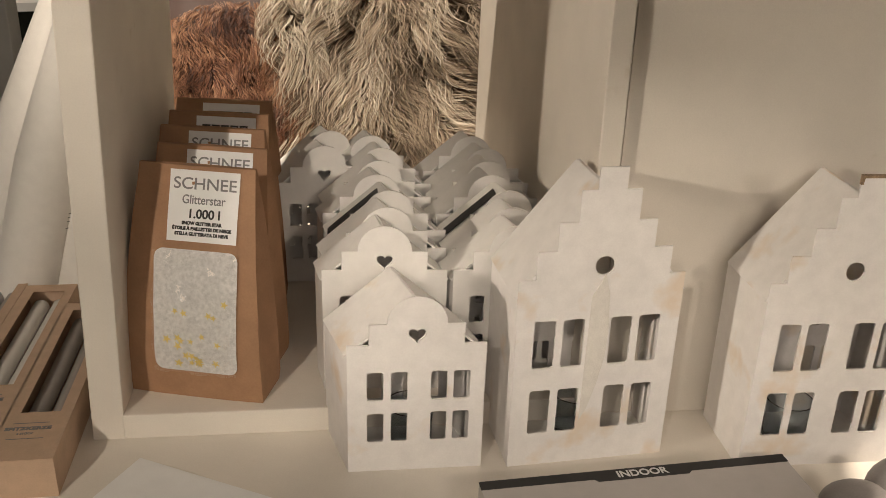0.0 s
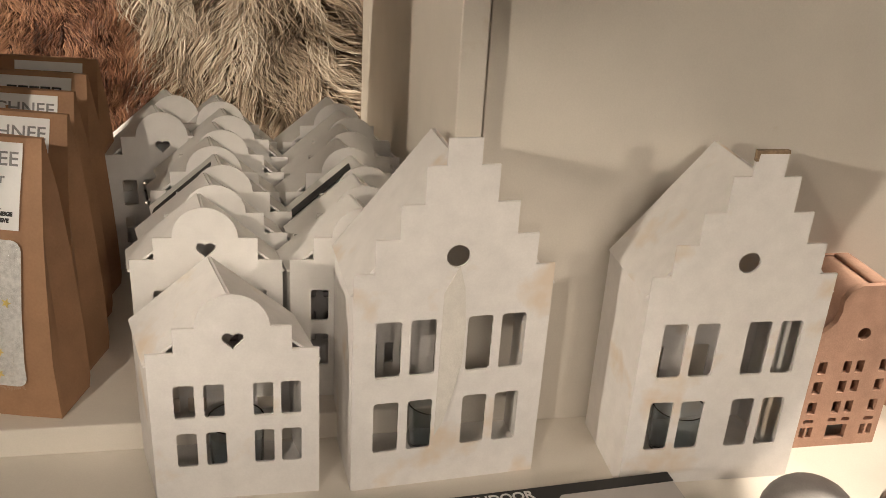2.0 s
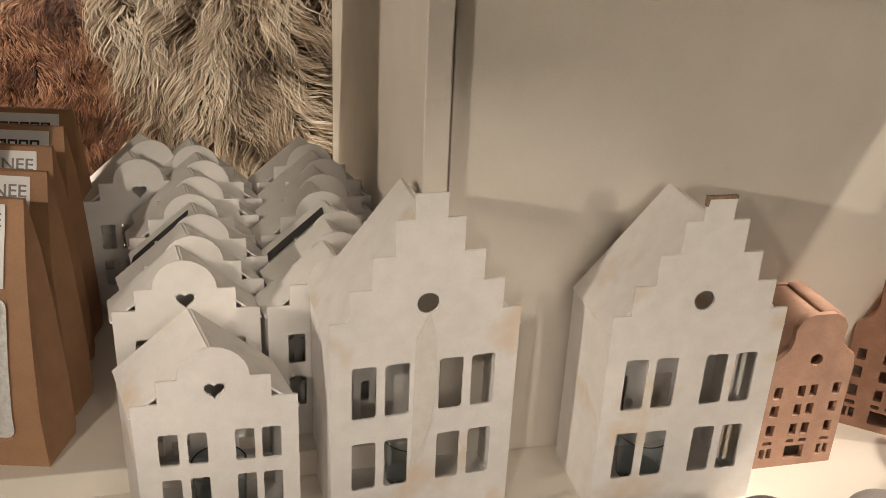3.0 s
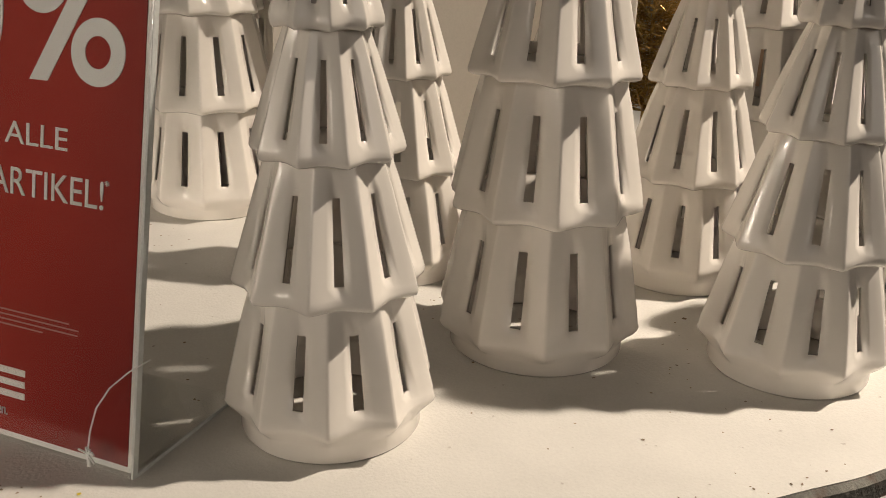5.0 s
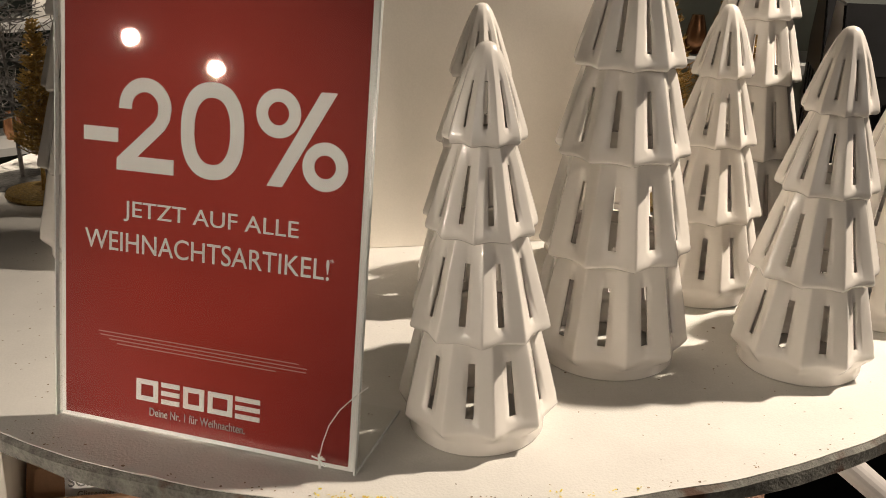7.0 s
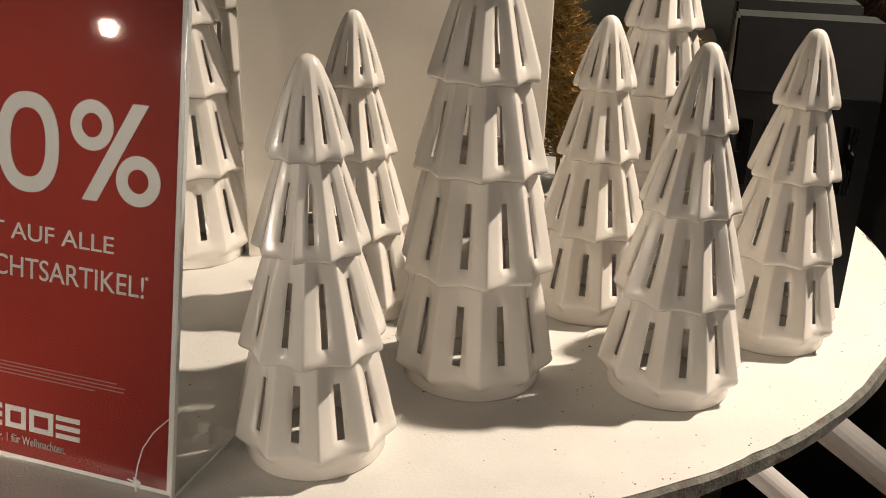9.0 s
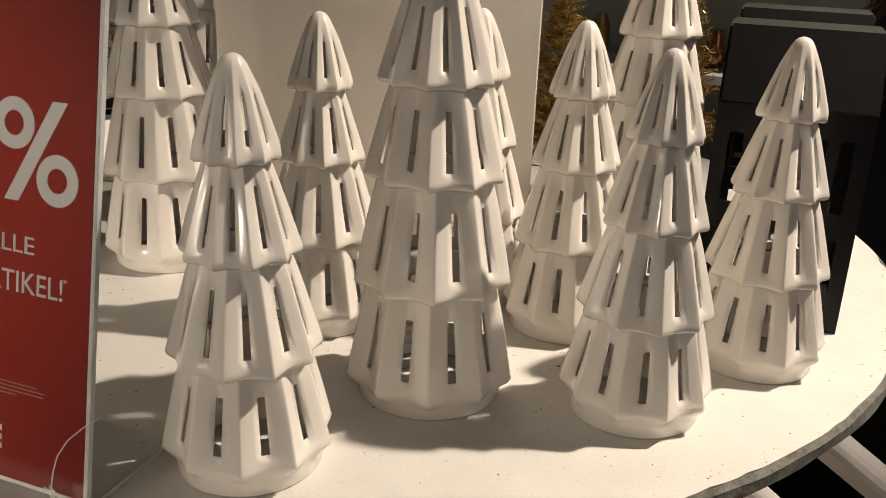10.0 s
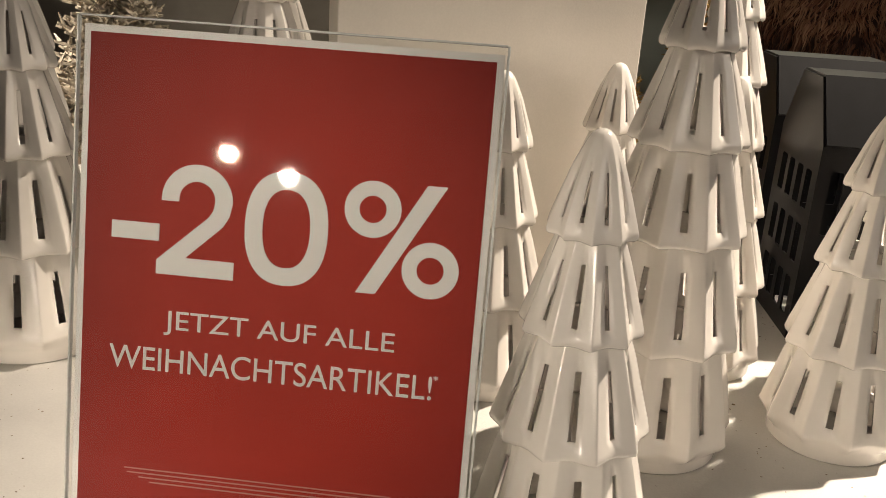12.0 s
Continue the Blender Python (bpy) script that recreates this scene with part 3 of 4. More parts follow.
# maker's mark as plain blocks, small line of text, fine print as bars
for x0, x1, hollow in ((0.0568, 0.0728, True), (0.0752, 0.0885, False), (0.0912, 0.1062, True), (0.1088, 0.1262, True), (0.1282, 0.1452, False)):
    hole = [[(x0 + 0.0034, 0.0245), (x1 - 0.0034, 0.0245), (x1 - 0.0034, 0.0322), (x0 + 0.0034, 0.0322)]] if hollow else ()
    if hollow:
        stroke("mark", [(x0, 0.0212), (x1, 0.0212), (x1, 0.0355), (x0, 0.0355)], hole)
    else:
        for z in (0.0212, 0.0268, 0.0324):
            stroke("mark", [(x0, z), (x1, z), (x1, z + 0.0031), (x0, z + 0.0031)])
lettering("Deine Nr. 1 f\u00fcr Weihnachten.", 0.0668, 0.1352, 0.0118, 0.0172)
PRINT_PALE = material("pale_red_print", (0.45, 0.22, 0.19), 0.5, vary=0.02, bump=0)
strips("fine_print", [(0.028, 0.170, 0.0625, 0.0631), (0.0295, 0.1755, 0.0602, 0.0608), (0.036, 0.175, 0.0579, 0.0585), (0.042, 0.155, 0.0556, 0.0562)], PRINT_PALE, poster)
# price thread with its knot
thread = part("price_thread", tube([(0.189, -0.006, 0.010), (0.192, -0.006, 0.022), (0.196, -0.005, 0.034), (0.202, -0.002, 0.044), (0.209, 0.003, 0.051), (0.215, 0.010, 0.055)], 0.0004, 6), PRINT_WHITE, sign, "thin white plastic thread with a frayed knot")
bm = bmesh.new()
rng = random.Random(4)
for k in range(9):
    a = rng.uniform(0, 6.28)
    tube([(0.189, -0.006, 0.010), (0.189 + 0.005 * math.cos(a), -0.007, 0.009 + 0.005 * math.sin(a))], 0.0005, 5, bm)
part("knot", bm, PRINT_WHITE, thread)

# ---------------------------------------------------------------- kraft bags
SNOW = material("glitter_snow", (0.76, 0.75, 0.73), 0.4, grain=220, vary=0.14, bump=0.9, fine=900)
GOLD = material("gold_foil", (0.85, 0.68, 0.22), 0.35, metal=0.5, vary=0.05, bump=0)
FILM = clear_sheet("clear_film", 2.4)


def bag(m, label, front):
    ob = thing("kraft_bag", m, label, "paper bag", "kraft bags")
    bm = bmesh.new()
    rows = [(0.0, 0.078, 0.0, 0.055), (0.012, 0.079, -0.003, 0.058), (0.06, 0.078, -0.004, 0.060), (0.11, 0.0755, 0.004, 0.060), (0.16, 0.072, 0.016, 0.060), (0.205, 0.069, 0.031, 0.060), (0.240, 0.066, 0.045, 0.056), (0.256, 0.065, 0.050, 0.054)]
    rings = []
    for z, w, y0, y1 in rows:
        ym = (y0 + y1) / 2
        fold = 0.010 if 0.05 < z < 0.25 else 0.0
        ring = [(-w, y0), (-w * 0.5, y0 - 0.0015), (0, y0 - 0.002), (w * 0.5, y0 - 0.0015), (w, y0), (w - fold, ym), (w, y1), (0, y1 + 0.002), (-w, y1), (-w + fold, ym)]
        rings.append([bm.verts.new((x + 0.0012 * noise.noise(Vector((x * 60, y * 60, z * 60))), y + 0.002 * noise.noise(Vector((x * 40, z * 40, 3))), z)) for x, y in ring])
    for a, b in zip(rings, rings[1:]):
        for i in range(10):
            bm.faces.new((a[i], a[(i + 1) % 10], b[(i + 1) % 10], b[i]))
    bm.faces.new(rings[0][::-1])
    bm.faces.new(rings[-1])
    smooth(part("bag", bm, KRAFT, ob), 28)
    zz, yy = [r[0] for r in rows], [r[2] for r in rows]

    def face(z):
        return float(np.interp(z, zz, yy)) - 0.0028

    def laid(o, z0, off=0.0):
        for v in o.data.vertices:
            v.co = (v.co.x, v.co.y + face(v.co.z + z0) - off, v.co.z + z0)
        return o

    bm = bmesh.new()
    cols = [[bm.verts.new((-0.028 + 0.078 * i, 0, 0.006 + 0.072 * j / 12)) for j in range(13)] for i in range(2)]
    for j in range(12):
        bm.faces.new((cols[0][j], cols[1][j], cols[1][j + 1], cols[0][j + 1]))
    lab = laid(part("label", bm, LABEL, ob, "glossy white printed label"), 0.174)
    if front == "maker":
        for k in range(5):
            x = -0.020 + 0.0122 * k
            part("mark", plate([(x, 0.058), (x + 0.0106, 0.058), (x + 0.0106, 0.068), (x, 0.068)], [[(x + 0.0024, 0.060), (x + 0.0082, 0.060), (x + 0.0082, 0.066), (x + 0.0024, 0.066)]], -0.0006, -0.0001), PRINT_BLACK, lab)
            laid(bpy.context.scene.collection.objects[-1], 0.174)
        for k in range(16):
            x = -0.012 + 0.003 * k
            part("bar", box(x, x + 0.0010 + 0.0008 * (k % 3 == 0), -0.0006, -0.0001, 0.046, 0.055), PRINT_BLACK, lab)
            laid(bpy.context.scene.collection.objects[-1], 0.174)
    else:
        for text, x, z, size, width, mat in (("SCHNEE", -0.024, 0.0590, 0.0165, 0.070, PRINT_GREY), ("Glitterstar", -0.013, 0.0445, 0.0125, 0.048, PRINT_GREY), ("1.000 l", -0.006, 0.0305, 0.0125, 0.034, PRINT_BLACK),
                                             ("SNOW GLITTER STAR", -0.0115, 0.0235, 0.0045, 0.045, PRINT_BLACK), ("\u00c9TOILE \u00c0 PAILLETTES DE NEIGE", -0.022, 0.0180, 0.0045, 0.066, PRINT_BLACK), ("STELLA GLITTERATA DI NEVE", -0.019, 0.0125, 0.0045, 0.060, PRINT_BLACK)):
            o = words("lettering", text, size, mat, lab, pose(0, 0, 0), width, 0.0003 if mat is PRINT_BLACK else 0.0001)
            for v in o.data.vertices:
                v.co = (v.co.x + x, -0.0004 - v.co.z, v.co.y + z)
            laid(o, 0.174)
    if front == "full":
        bm = bmesh.new()
        cols = [[], []]
        for j in range(25):
            z = 0.036 + 0.136 * (0.5 - 0.5 * math.cos(math.pi * j / 24))
            d = min(z - 0.036, 0.172 - z, 0.010)
            inset = 0.010 - math.sqrt(max(0.0, 0.010 ** 2 - (0.010 - d) ** 2))
            for i, x in enumerate((-0.041 + inset, 0.053 - inset)):
                cols[i].append(bm.verts.new((x, -0.0006, z)))
        for j in range(24):
            bm.faces.new((cols[0][j], cols[1][j], cols[1][j + 1], cols[0][j + 1]))
        win = laid(part("window", bm, SNOW, ob, "clear window full of white glitter snow"), 0)
        rng = random.Random(7)
        bm = bmesh.new()
        for k in range(900):
            x, z = rng.uniform(-0.037, 0.049), 0.041 + 0.124 * rng.random() ** 1.2
            y, r = -0.0008 - 0.0012 * rng.random(), rng.uniform(0.0005, 0.0013)
            v = [bm.verts.new((x + r * rng.uniform(-1, 1), y + r * rng.uniform(-1, 1), z + r * rng.uniform(-1, 1))) for _ in range(4)]
            for t in ((0, 1, 2), (0, 2, 3), (0, 3, 1), (1, 3, 2)):
                bm.faces.new([v[i] for i in t])
        laid(part("snow_flakes", bm, SNOW, win), 0)
        for k in range(22):
            x, z, r, turn = rng.uniform(-0.030, 0.044), (0.046 + 0.014 * rng.random()) if k < 10 else rng.uniform(0.065, 0.125), rng.uniform(0.0035, 0.0055), rng.uniform(0, 1)
            pts = [(x + r * (1 if i % 2 == 0 else 0.42) * math.sin(math.pi * i / 5 + turn), z + r * (1 if i % 2 == 0 else 0.42) * math.cos(math.pi * i / 5 + turn)) for i in range(10)]
            laid(part("star", plate(pts, (), -0.0026, -0.0022), GOLD, win, "gold foil star"), 0)
        bm = bmesh.new()
        gx, gz = 22, 26
        grid = [[bm.verts.new((-0.041 + 0.094 * i / gx, -0.0062 - 0.0060 * noise.noise(Vector((i * 0.30, j * 0.24, 1.7))) - 0.0024 * noise.noise(Vector((i * 0.8, j * 0.5, 9.7))), 0.036 + 0.136 * j / gz)) for j in range(gz + 1)] for i in range(gx + 1)]
        for i in range(gx):
            for j in range(gz):
                bm.faces.new((grid[i][j], grid[i + 1][j], grid[i + 1][j + 1], grid[i][j + 1]))
        film = laid(smooth(part("film", bm, FILM, win, "crinkled clear film"), 80), 0)
        film.visible_shadow = False
    return ob


KRAFT_L = "brown kraft paper bag of glitter snow with white label"
bag(pose(-0.288, 0.838, 0.03, 0, 0, -5), "brown kraft paper bag with white label and snow-filled window", "full")
bag(pose(-0.293, 0.910, 0.03, 0, 0, -4), KRAFT_L, "plain")
bag(pose(-0.314, 0.985, 0.03, 0, 0, -2), KRAFT_L, "plain")
bag(pose(-0.326, 1.055, 0.03, 0, 0, -1), "brown kraft paper bag turned to its printed back label", "maker")
bag(pose(-0.338, 1.122, 0.03, 0, 0, 0), "brown kraft paper bag turned to its printed back label", "maker")

# ---------------------------------------------------------------- terracotta houses


def terracotta_house(m, w, e, d, label):
    ob = thing("terracotta_house", m, label, "lantern", "terracotta houses")
    h = w / 2
    pts = [(-h, 0), (h, 0), (h, e * 0.86), (h * 0.97, e * 0.93), (h * 0.80, e * 0.97), (h * 0.66, e * 1.02), (h * 0.60, e * 1.10), (h * 0.62, e * 1.18), (h * 0.50, e * 1.25), (h * 0.28, e * 1.29)]
    pts += [(-x, z) for x, z in pts[2:][::-1]]
    hole = []
    for z in (0.33, 0.50, 0.66):
        for x in (-0.36, -0.075, 0.075, 0.36):
            ww = 0.045 if abs(x) < 0.2 else 0.05
            hole.append(rounded((x - ww) * w, (x + ww) * w, (z - 0.05) * e, (z + 0.05) * e, 0.001, 2))
    hole += [rounded(-0.12 * w, 0.12 * w, 0.06 * e, 0.18 * e, 0.001, 2), circle(0.02 * w, 0.92 * e, 0.075 * w, 12)]
    for x in (-0.36, 0.36):
        hole += [rounded((x - 0.075) * w, (x - 0.012) * w, 0.08 * e, 0.17 * e, 0.001, 2), rounded((x + 0.012) * w, (x + 0.075) * w, 0.08 * e, 0.17 * e, 0.001, 2), rounded((x - 0.06) * w, (x + 0.06) * w, 0.20 * e, 0.235 * e, 0.002, 2)]
    for x in (-0.08, 0.08):
        hole.append(rounded((x - 0.05) * w, (x + 0.05) * w, 0.205 * e, 0.24 * e, 0.002, 2))
    smooth(part("facade", plate(pts, hole, 0, 0.006), TERRA, ob), 40)
    part("back_wall", plate(pts, (), d - 0.006, d), TERRA, ob)
    for s in (-1, 1):
        part("side_wall", box(min(s * h, s * (h - 0.005)), max(s * h, s * (h - 0.005)), 0.006, d - 0.006, 0, e * 0.86), TERRA, ob)
        bm = bmesh.new()
        prof = [p for p in pts if p[0] * s >= 0 and p[1] >= e * 0.8]
        prof = sorted(prof, key=lambda p: p[1]) + [(0, e * 1.29)]
        a = [bm.verts.new((p[0] * 0.99, 0.006, p[1] - 0.002)) for p in prof]
        b = [bm.verts.new((p[0] * 0.99, d - 0.006, p[1] - 0.002)) for p in prof]
        for i in range(len(prof) - 1):
            bm.faces.new((a[i], a[i + 1], b[i + 1], b[i]))
        ro = smooth(part("roof", bm, TERRA, ob), 50)
        ro.modifiers.new("wall", "SOLIDIFY").thickness = 0.004
    return ob


terracotta_house(pose(0.545, 0.893, 0, 0, 0, 11), 0.094, 0.142, 0.075, "terracotta house lantern with curved gable and many small windows")
terracotta_house(pose(0.668, 0.955, 0, 0, 0, -28), 0.094, 0.142, 0.075, "terracotta house lantern turned away, with curved gable")

# ---------------------------------------------------------------- glass cups inside the houses
for x, y in ((-0.045, 0.815), (0.135, 0.86), (0.375, 0.872)):
    cup = part("tealight_glass", lathe([(0.020, 0.0), (0.024, 0.003), (0.026, 0.05), (0.0245, 0.05), (0.022, 0.006), (0.001, 0.005)], 28), GLASS)
    cup.location = (x, y, 0.0025)
    smooth(tagged(cup, "small clear tealight glass inside a house lantern", "candle glass", "tealight glasses"), 40)

# ---------------------------------------------------------------- box with a black edge, card, grey holders
ang = math.degrees(math.atan2(0.796 - 0.715, 0.35 - 0.034))
pack = thing("product_box", pose(0.034, 0.715, 0, 0, 0, ang), "flat pale grey product box with a black printed edge", "box")
part("body", box(0, 0.326, -0.19, 0.0, 0.0, 0.030, 0.0008), BOXGREY, pack)
edge = part("printed_edge", plate([(0, -0.012), (0.115, -0.012), (0.119, -0.016), (0.215, -0.016), (0.219, -0.012), (0.326, -0.012), (0.326, 0.0006), (0, 0.0006)], (), 0, 0.0005), PRINT_BLACK, pack, "black printed strip")
edge.matrix_local = pose(0, 0, 0.0306, -90, 0, 0)
words("lettering", "INDOOR", 0.0135, PRINT_WHITE, edge, pose(0.140, -0.0004, -0.0125, 90, 0, 0), 0.054, 0.0003)
card = tagged(part("price_card", plate([(0, -0.13), (0.19, -0.13), (0.19, 0.0), (0, 0.0)], (), 0, 0.0012), LABEL), "blank white card lying on the deck", "card")
card.matrix_world = pose(-0.325, 0.757, 0.0016, 0, 0, -18) @ pose(0, 0, 0, -90, 0, 0)
for x, y, r, h in ((0.470, 0.762, 0.043, 0.052), (0.418, 0.735, 0.045, 0.034), (0.600, 0.792, 0.040, 0.036)):
    prof = [(r, 0.0), (r, h * 0.25)] + [(r * math.cos(radians(a)), h * 0.25 + h * 0.75 * math.sin(radians(a))) for a in range(12, 90, 12)] + [(r * 0.03, h)]
    ob = smooth(part("candle_holder", lathe(prof, 40), GREY), 50)
    ob.location = (x, y, 0)
    tagged(ob, "grey domed stoneware candle holder on the white deck", "candle holder", "grey candle holders")

# ---------------------------------------------------------------- candle boxes and wrapped candles
WAX = material("white_wrap", (0.76, 0.73, 0.68), 0.4, vary=0.03, bump=0.1)
GREYWAX = material("grey_wax", (0.36, 0.33, 0.30), 0.5, vary=0.05, bump=0.05)
dirz = 12.0
for k, (x, y) in enumerate(((-0.4465, 0.676), (-0.5215, 0.721), (-0.5960, 0.750))):
    ob = thing("candle_box", pose(x, y, 0, 0, 0, dirz), "kraft card box of taper candles with a long window", "box", "candle boxes")
    w, l, h = 0.066, 0.345, 0.045
    bm = bmesh.new()
    lid = part("lid", plate([(0, 0), (w, 0), (w, l), (0, l)], [[(0.014, 0.085), (w - 0.012, 0.085), (w - 0.012, l - 0.02), (0.014, l - 0.02)]], 0, 0.0008), BEIGE, ob)
    lid.matrix_local = pose(0, 0, h, -90, 0, 0)
    part("front_flap", box(0, w, 0, 0.0008, 0, h - 0.001), BEIGE, ob)
    part("back_flap", box(0, w, l - 0.0008, l, 0, h - 0.001), BEIGE, ob)
    part("side", box(0, 0.0008, 0.001, l - 0.001, 0, h - 0.001), BEIGE, ob)
    part("side", box(w - 0.0008, w, 0.001, l - 0.001, 0, h - 0.001), BEIGE, ob)
    part("bottom", box(0.001, w - 0.001, 0.001, l - 0.001, 0, 0.0008), BEIGE, ob)
    for cx in (0.021, 0.046):
        smooth(part("candle", tube([(cx, 0.03, 0.022), (cx, l - 0.02, 0.022)], 0.0105, 16), GREYWAX if k != 1 else WAX, ob), 50)
    words("lettering", "SPITZKERZE", 0.0075, PRINT_GREY, ob, pose(0.006, 0.052, h + 0.0003), 0.046, 0.0003)
    words("lettering", "2 ST\u00dcCK", 0.004, PRINT_GREY, ob, pose(0.020, 0.044, h + 0.0003), 0.016, 0.0001)
    for z in (0.036, 0.064):
        part("fine_print", box(0.012, 0.048, z, z + 0.0008, h + 0.0001, h + 0.0004), PRINT_GREY, ob)
for k, (bx, by, tx, ty, tz) in enumerate(((-0.625, 1.10, -0.505, 1.16, 0.44), (-0.545, 1.13, -0.49, 1.20, 0.42), (-0.70, 1.13, -0.56, 1.22, 0.43))):
    axis = Vector((tx - bx, ty - by, tz))
    ob = thing("candle_pack", Matrix.Translation((bx, by, 0.0)) @ axis.to_track_quat("Z", "Y").to_matrix().to_4x4(), "long white wrapped pack of taper candles leaning on the shelf", "candle pack", "candle packs")
    L_ = axis.length
    prof = [(0.040, 0.0), (0.044, 0.004), (0.045, L_ * 0.45), (0.040, L_ * 0.60), (0.026, L_ * 0.92), (0.018, L_)]
    smooth(part("wrapper", lathe(prof, 32), WAX, ob), 40)
    if k == 0:
        for text, z, size, width in (("STABKERZE", 0.185, 0.012, 0.052), ("UNI", 0.170, 0.012, 0.018)):
            o = words("lettering", text, size, PRINT_GREY, ob, pose(0, 0, 0), width)
            for v in o.data.vertices:
                a = radians(-98) + (v.co.x - width / 2) / 0.0455
                v.co = (0.0455 * math.cos(a), 0.0455 * math.sin(a), z + v.co.y)
        for z in (0.150, 0.144, 0.138, 0.128):
            bm = bmesh.new()
            va = [(bm.verts.new((0.0455 * math.cos(radians(a)), 0.0455 * math.sin(radians(a)), z)), bm.verts.new((0.0455 * math.cos(radians(a)), 0.0455 * math.sin(radians(a)), z + 0.0015))) for a in range(-135, -60, 5)]
            for p, q in zip(va, va[1:]):
                bm.faces.new((p[0], q[0], q[1], p[1]))
            part("fine_print", bm, PRINT_GREY, ob)

# ---------------------------------------------------------------- black house lanterns on the table


def black_house(m, w, e, top_, d, label, flat=0.22):
    ob = thing("black_house_lantern", m, label, "lantern", "black house lanterns")
    h, t = w / 2, 0.002
    k = flat * w
    pts = [(-h, 0), (h, 0), (h, e), (k, top_), (-k, top_), (-h, e)]
    holes = [rounded(x * w, (x + 0.13) * w, z0 * e, z1 * e, 0.003) for x in (-0.36, -0.16, 0.05, 0.25) for z0, z1 in ((0.10, 0.30), (0.38, 0.58), (0.66, 0.86))]
    part("facade", plate(pts, holes, 0, t), BLACK, ob)
    part("back_wall", plate(pts, holes, d - t, d), BLACK, ob)
    for s in (-1, 1):
        slots = [rounded(y * d, (y + 0.10) * d, z0 * e, z1 * e, 0.002) for y in (0.10, 0.27, 0.45, 0.63, 0.80) for z0, z1 in ((0.12, 0.44), (0.56, 0.88))]
        wall = part("long_wall", plate([(t, 0), (d - t, 0), (d - t, e), (t, e)], slots, 0, t), BLACK, ob)
        wall.matrix_local = Matrix.Translation((s * h if s < 0 else h - t, 0, 0)) @ Matrix(((0, 1, 0, 0), (1, 0, 0, 0), (0, 0, 1, 0), (0, 0, 0, 1)))
        bm = bmesh.new()
        q = [(s * h, e), (s * k, top_), (s * k, top_ + t), (s * (h + t), e + t)]
        v0 = [bm.verts.new((x, t, z)) for x, z in q]
        v1 = [bm.verts.new((x, d - t, z)) for x, z in q]
        bm.faces.new(v0)
        bm.faces.new(v1)
        for i in range(4):
            bm.faces.new((v0[i], v1[i], v1[(i + 1) % 4], v0[(i + 1) % 4]))
        bmesh.ops.recalc_face_normals(bm, faces=bm.faces)
        part("roof_panel", bm, BLACK, ob)
    part("roof_top", box(-k, k, t, d - t, top_, top_ + t), BLACK, ob)
    return ob


black_house(pose(0.475, 0.619, TZ, 0, 0, -118), 0.12, 0.185, 0.242, 0.12, "black metal house lantern with flat ridge and window slots")
black_house(pose(0.551, 0.756, TZ, 0, 0, -118), 0.12, 0.185, 0.242, 0.12, "black metal house lantern with flat ridge and window slots")

# ---------------------------------------------------------------- glitter trees on the table
GOLDG = material("gold_glitter", (0.45, 0.30, 0.10), 0.35, metal=0.7, grain=300, vary=0.3, bump=0.5)
SILVER = material("dull_silver", (0.22, 0.21, 0.20), 0.4, metal=0.6, grain=200, vary=0.3, bump=0.3)
CREAM = material("cream_glitter", (0.62, 0.55, 0.44), 0.5, grain=200, vary=0.2, bump=0.5)


def wire_tree(m, height, r, mat, label, levels=26, each=9, droop=0.3, twig=0.0011):
    ob = thing("wire_tree", m, label, "decorative tree", "glitter trees")
    part("base_disc", lathe([(0.040, 0), (0.042, 0.002), (0.040, 0.006), (0.004, 0.007)], 32), mat, ob)
    part("stem", tube([(0, 0, 0.005), (0, 0, height * 0.5), (0, 0, height)], 0.0028, 8, None, 0.001), mat, ob)
    bm = bmesh.new()
    rng = random.Random(int(height * 1000) + each)
    for i in range(levels):
        u = i / (levels - 1)
        z = height * (0.24 + 0.74 * u)
        ln = r * (1 - u) ** 0.85 + 0.006
        for k in range(each):
            a = rng.uniform(0, 6.28)
            d = Vector((math.cos(a), math.sin(a), rng.uniform(0.1, 0.6) - droop))
            p0 = Vector((0, 0, z))
            p1 = p0 + d * ln * 0.55
            p2 = p0 + d * ln + Vector((0, 0, 0.12 * ln))
            tube([p0, p1, p2], twig, 4, bm, twig * 0.6)
            for j in range(5):
                q = p0.lerp(p2, 0.25 + 0.16 * j)
                e = Vector((rng.uniform(-1, 1), rng.uniform(-1, 1), rng.uniform(-0.2, 1))).normalized()
                tube([q, q + e * ln * 0.22], twig * 0.8, 3, bm, twig * 0.3)
    part("foliage", bm, mat, ob)["kind"] = "stuff"
    return ob


wire_tree(pose(-0.321, 1.003, TZ), 0.34, 0.085, SILVER, "dull silver wire tree on a round base", 24, 8)
wire_tree(pose(-0.288, 0.945, TZ, 0, 4, 0), 0.20, 0.026, GOLDG, "slim gold tinsel tree on a round base", 40, 10, 0.1)
wire_tree(pose(0.385, 0.80, TZ), 0.27, 0.055, GOLDG, "gold glitter fir tree", 34, 12, 0.2)
wire_tree(pose(0.53, 0.86, TZ), 0.32, 0.055, GOLDG, "gold glitter fir tree", 34, 12, 0.2)
wire_tree(pose(-0.10, 1.02, TZ), 0.42, 0.075, CREAM, "cream glitter fir tree with thick needles", 34, 13, 0.35, 0.0028)
for x, y in ((-0.36, 0.90), (-0.27, 1.07), (-0.22, 0.98)):
    ob = part("wooden_coaster", lathe([(0.030, 0), (0.032, 0.001), (0.032, 0.004), (0.030, 0.005)], 32), BEIGE)
    ob.location = (x, y, TZ)
    tagged(ob, "round brown wooden disc lying on the table", "disc", "wooden discs")
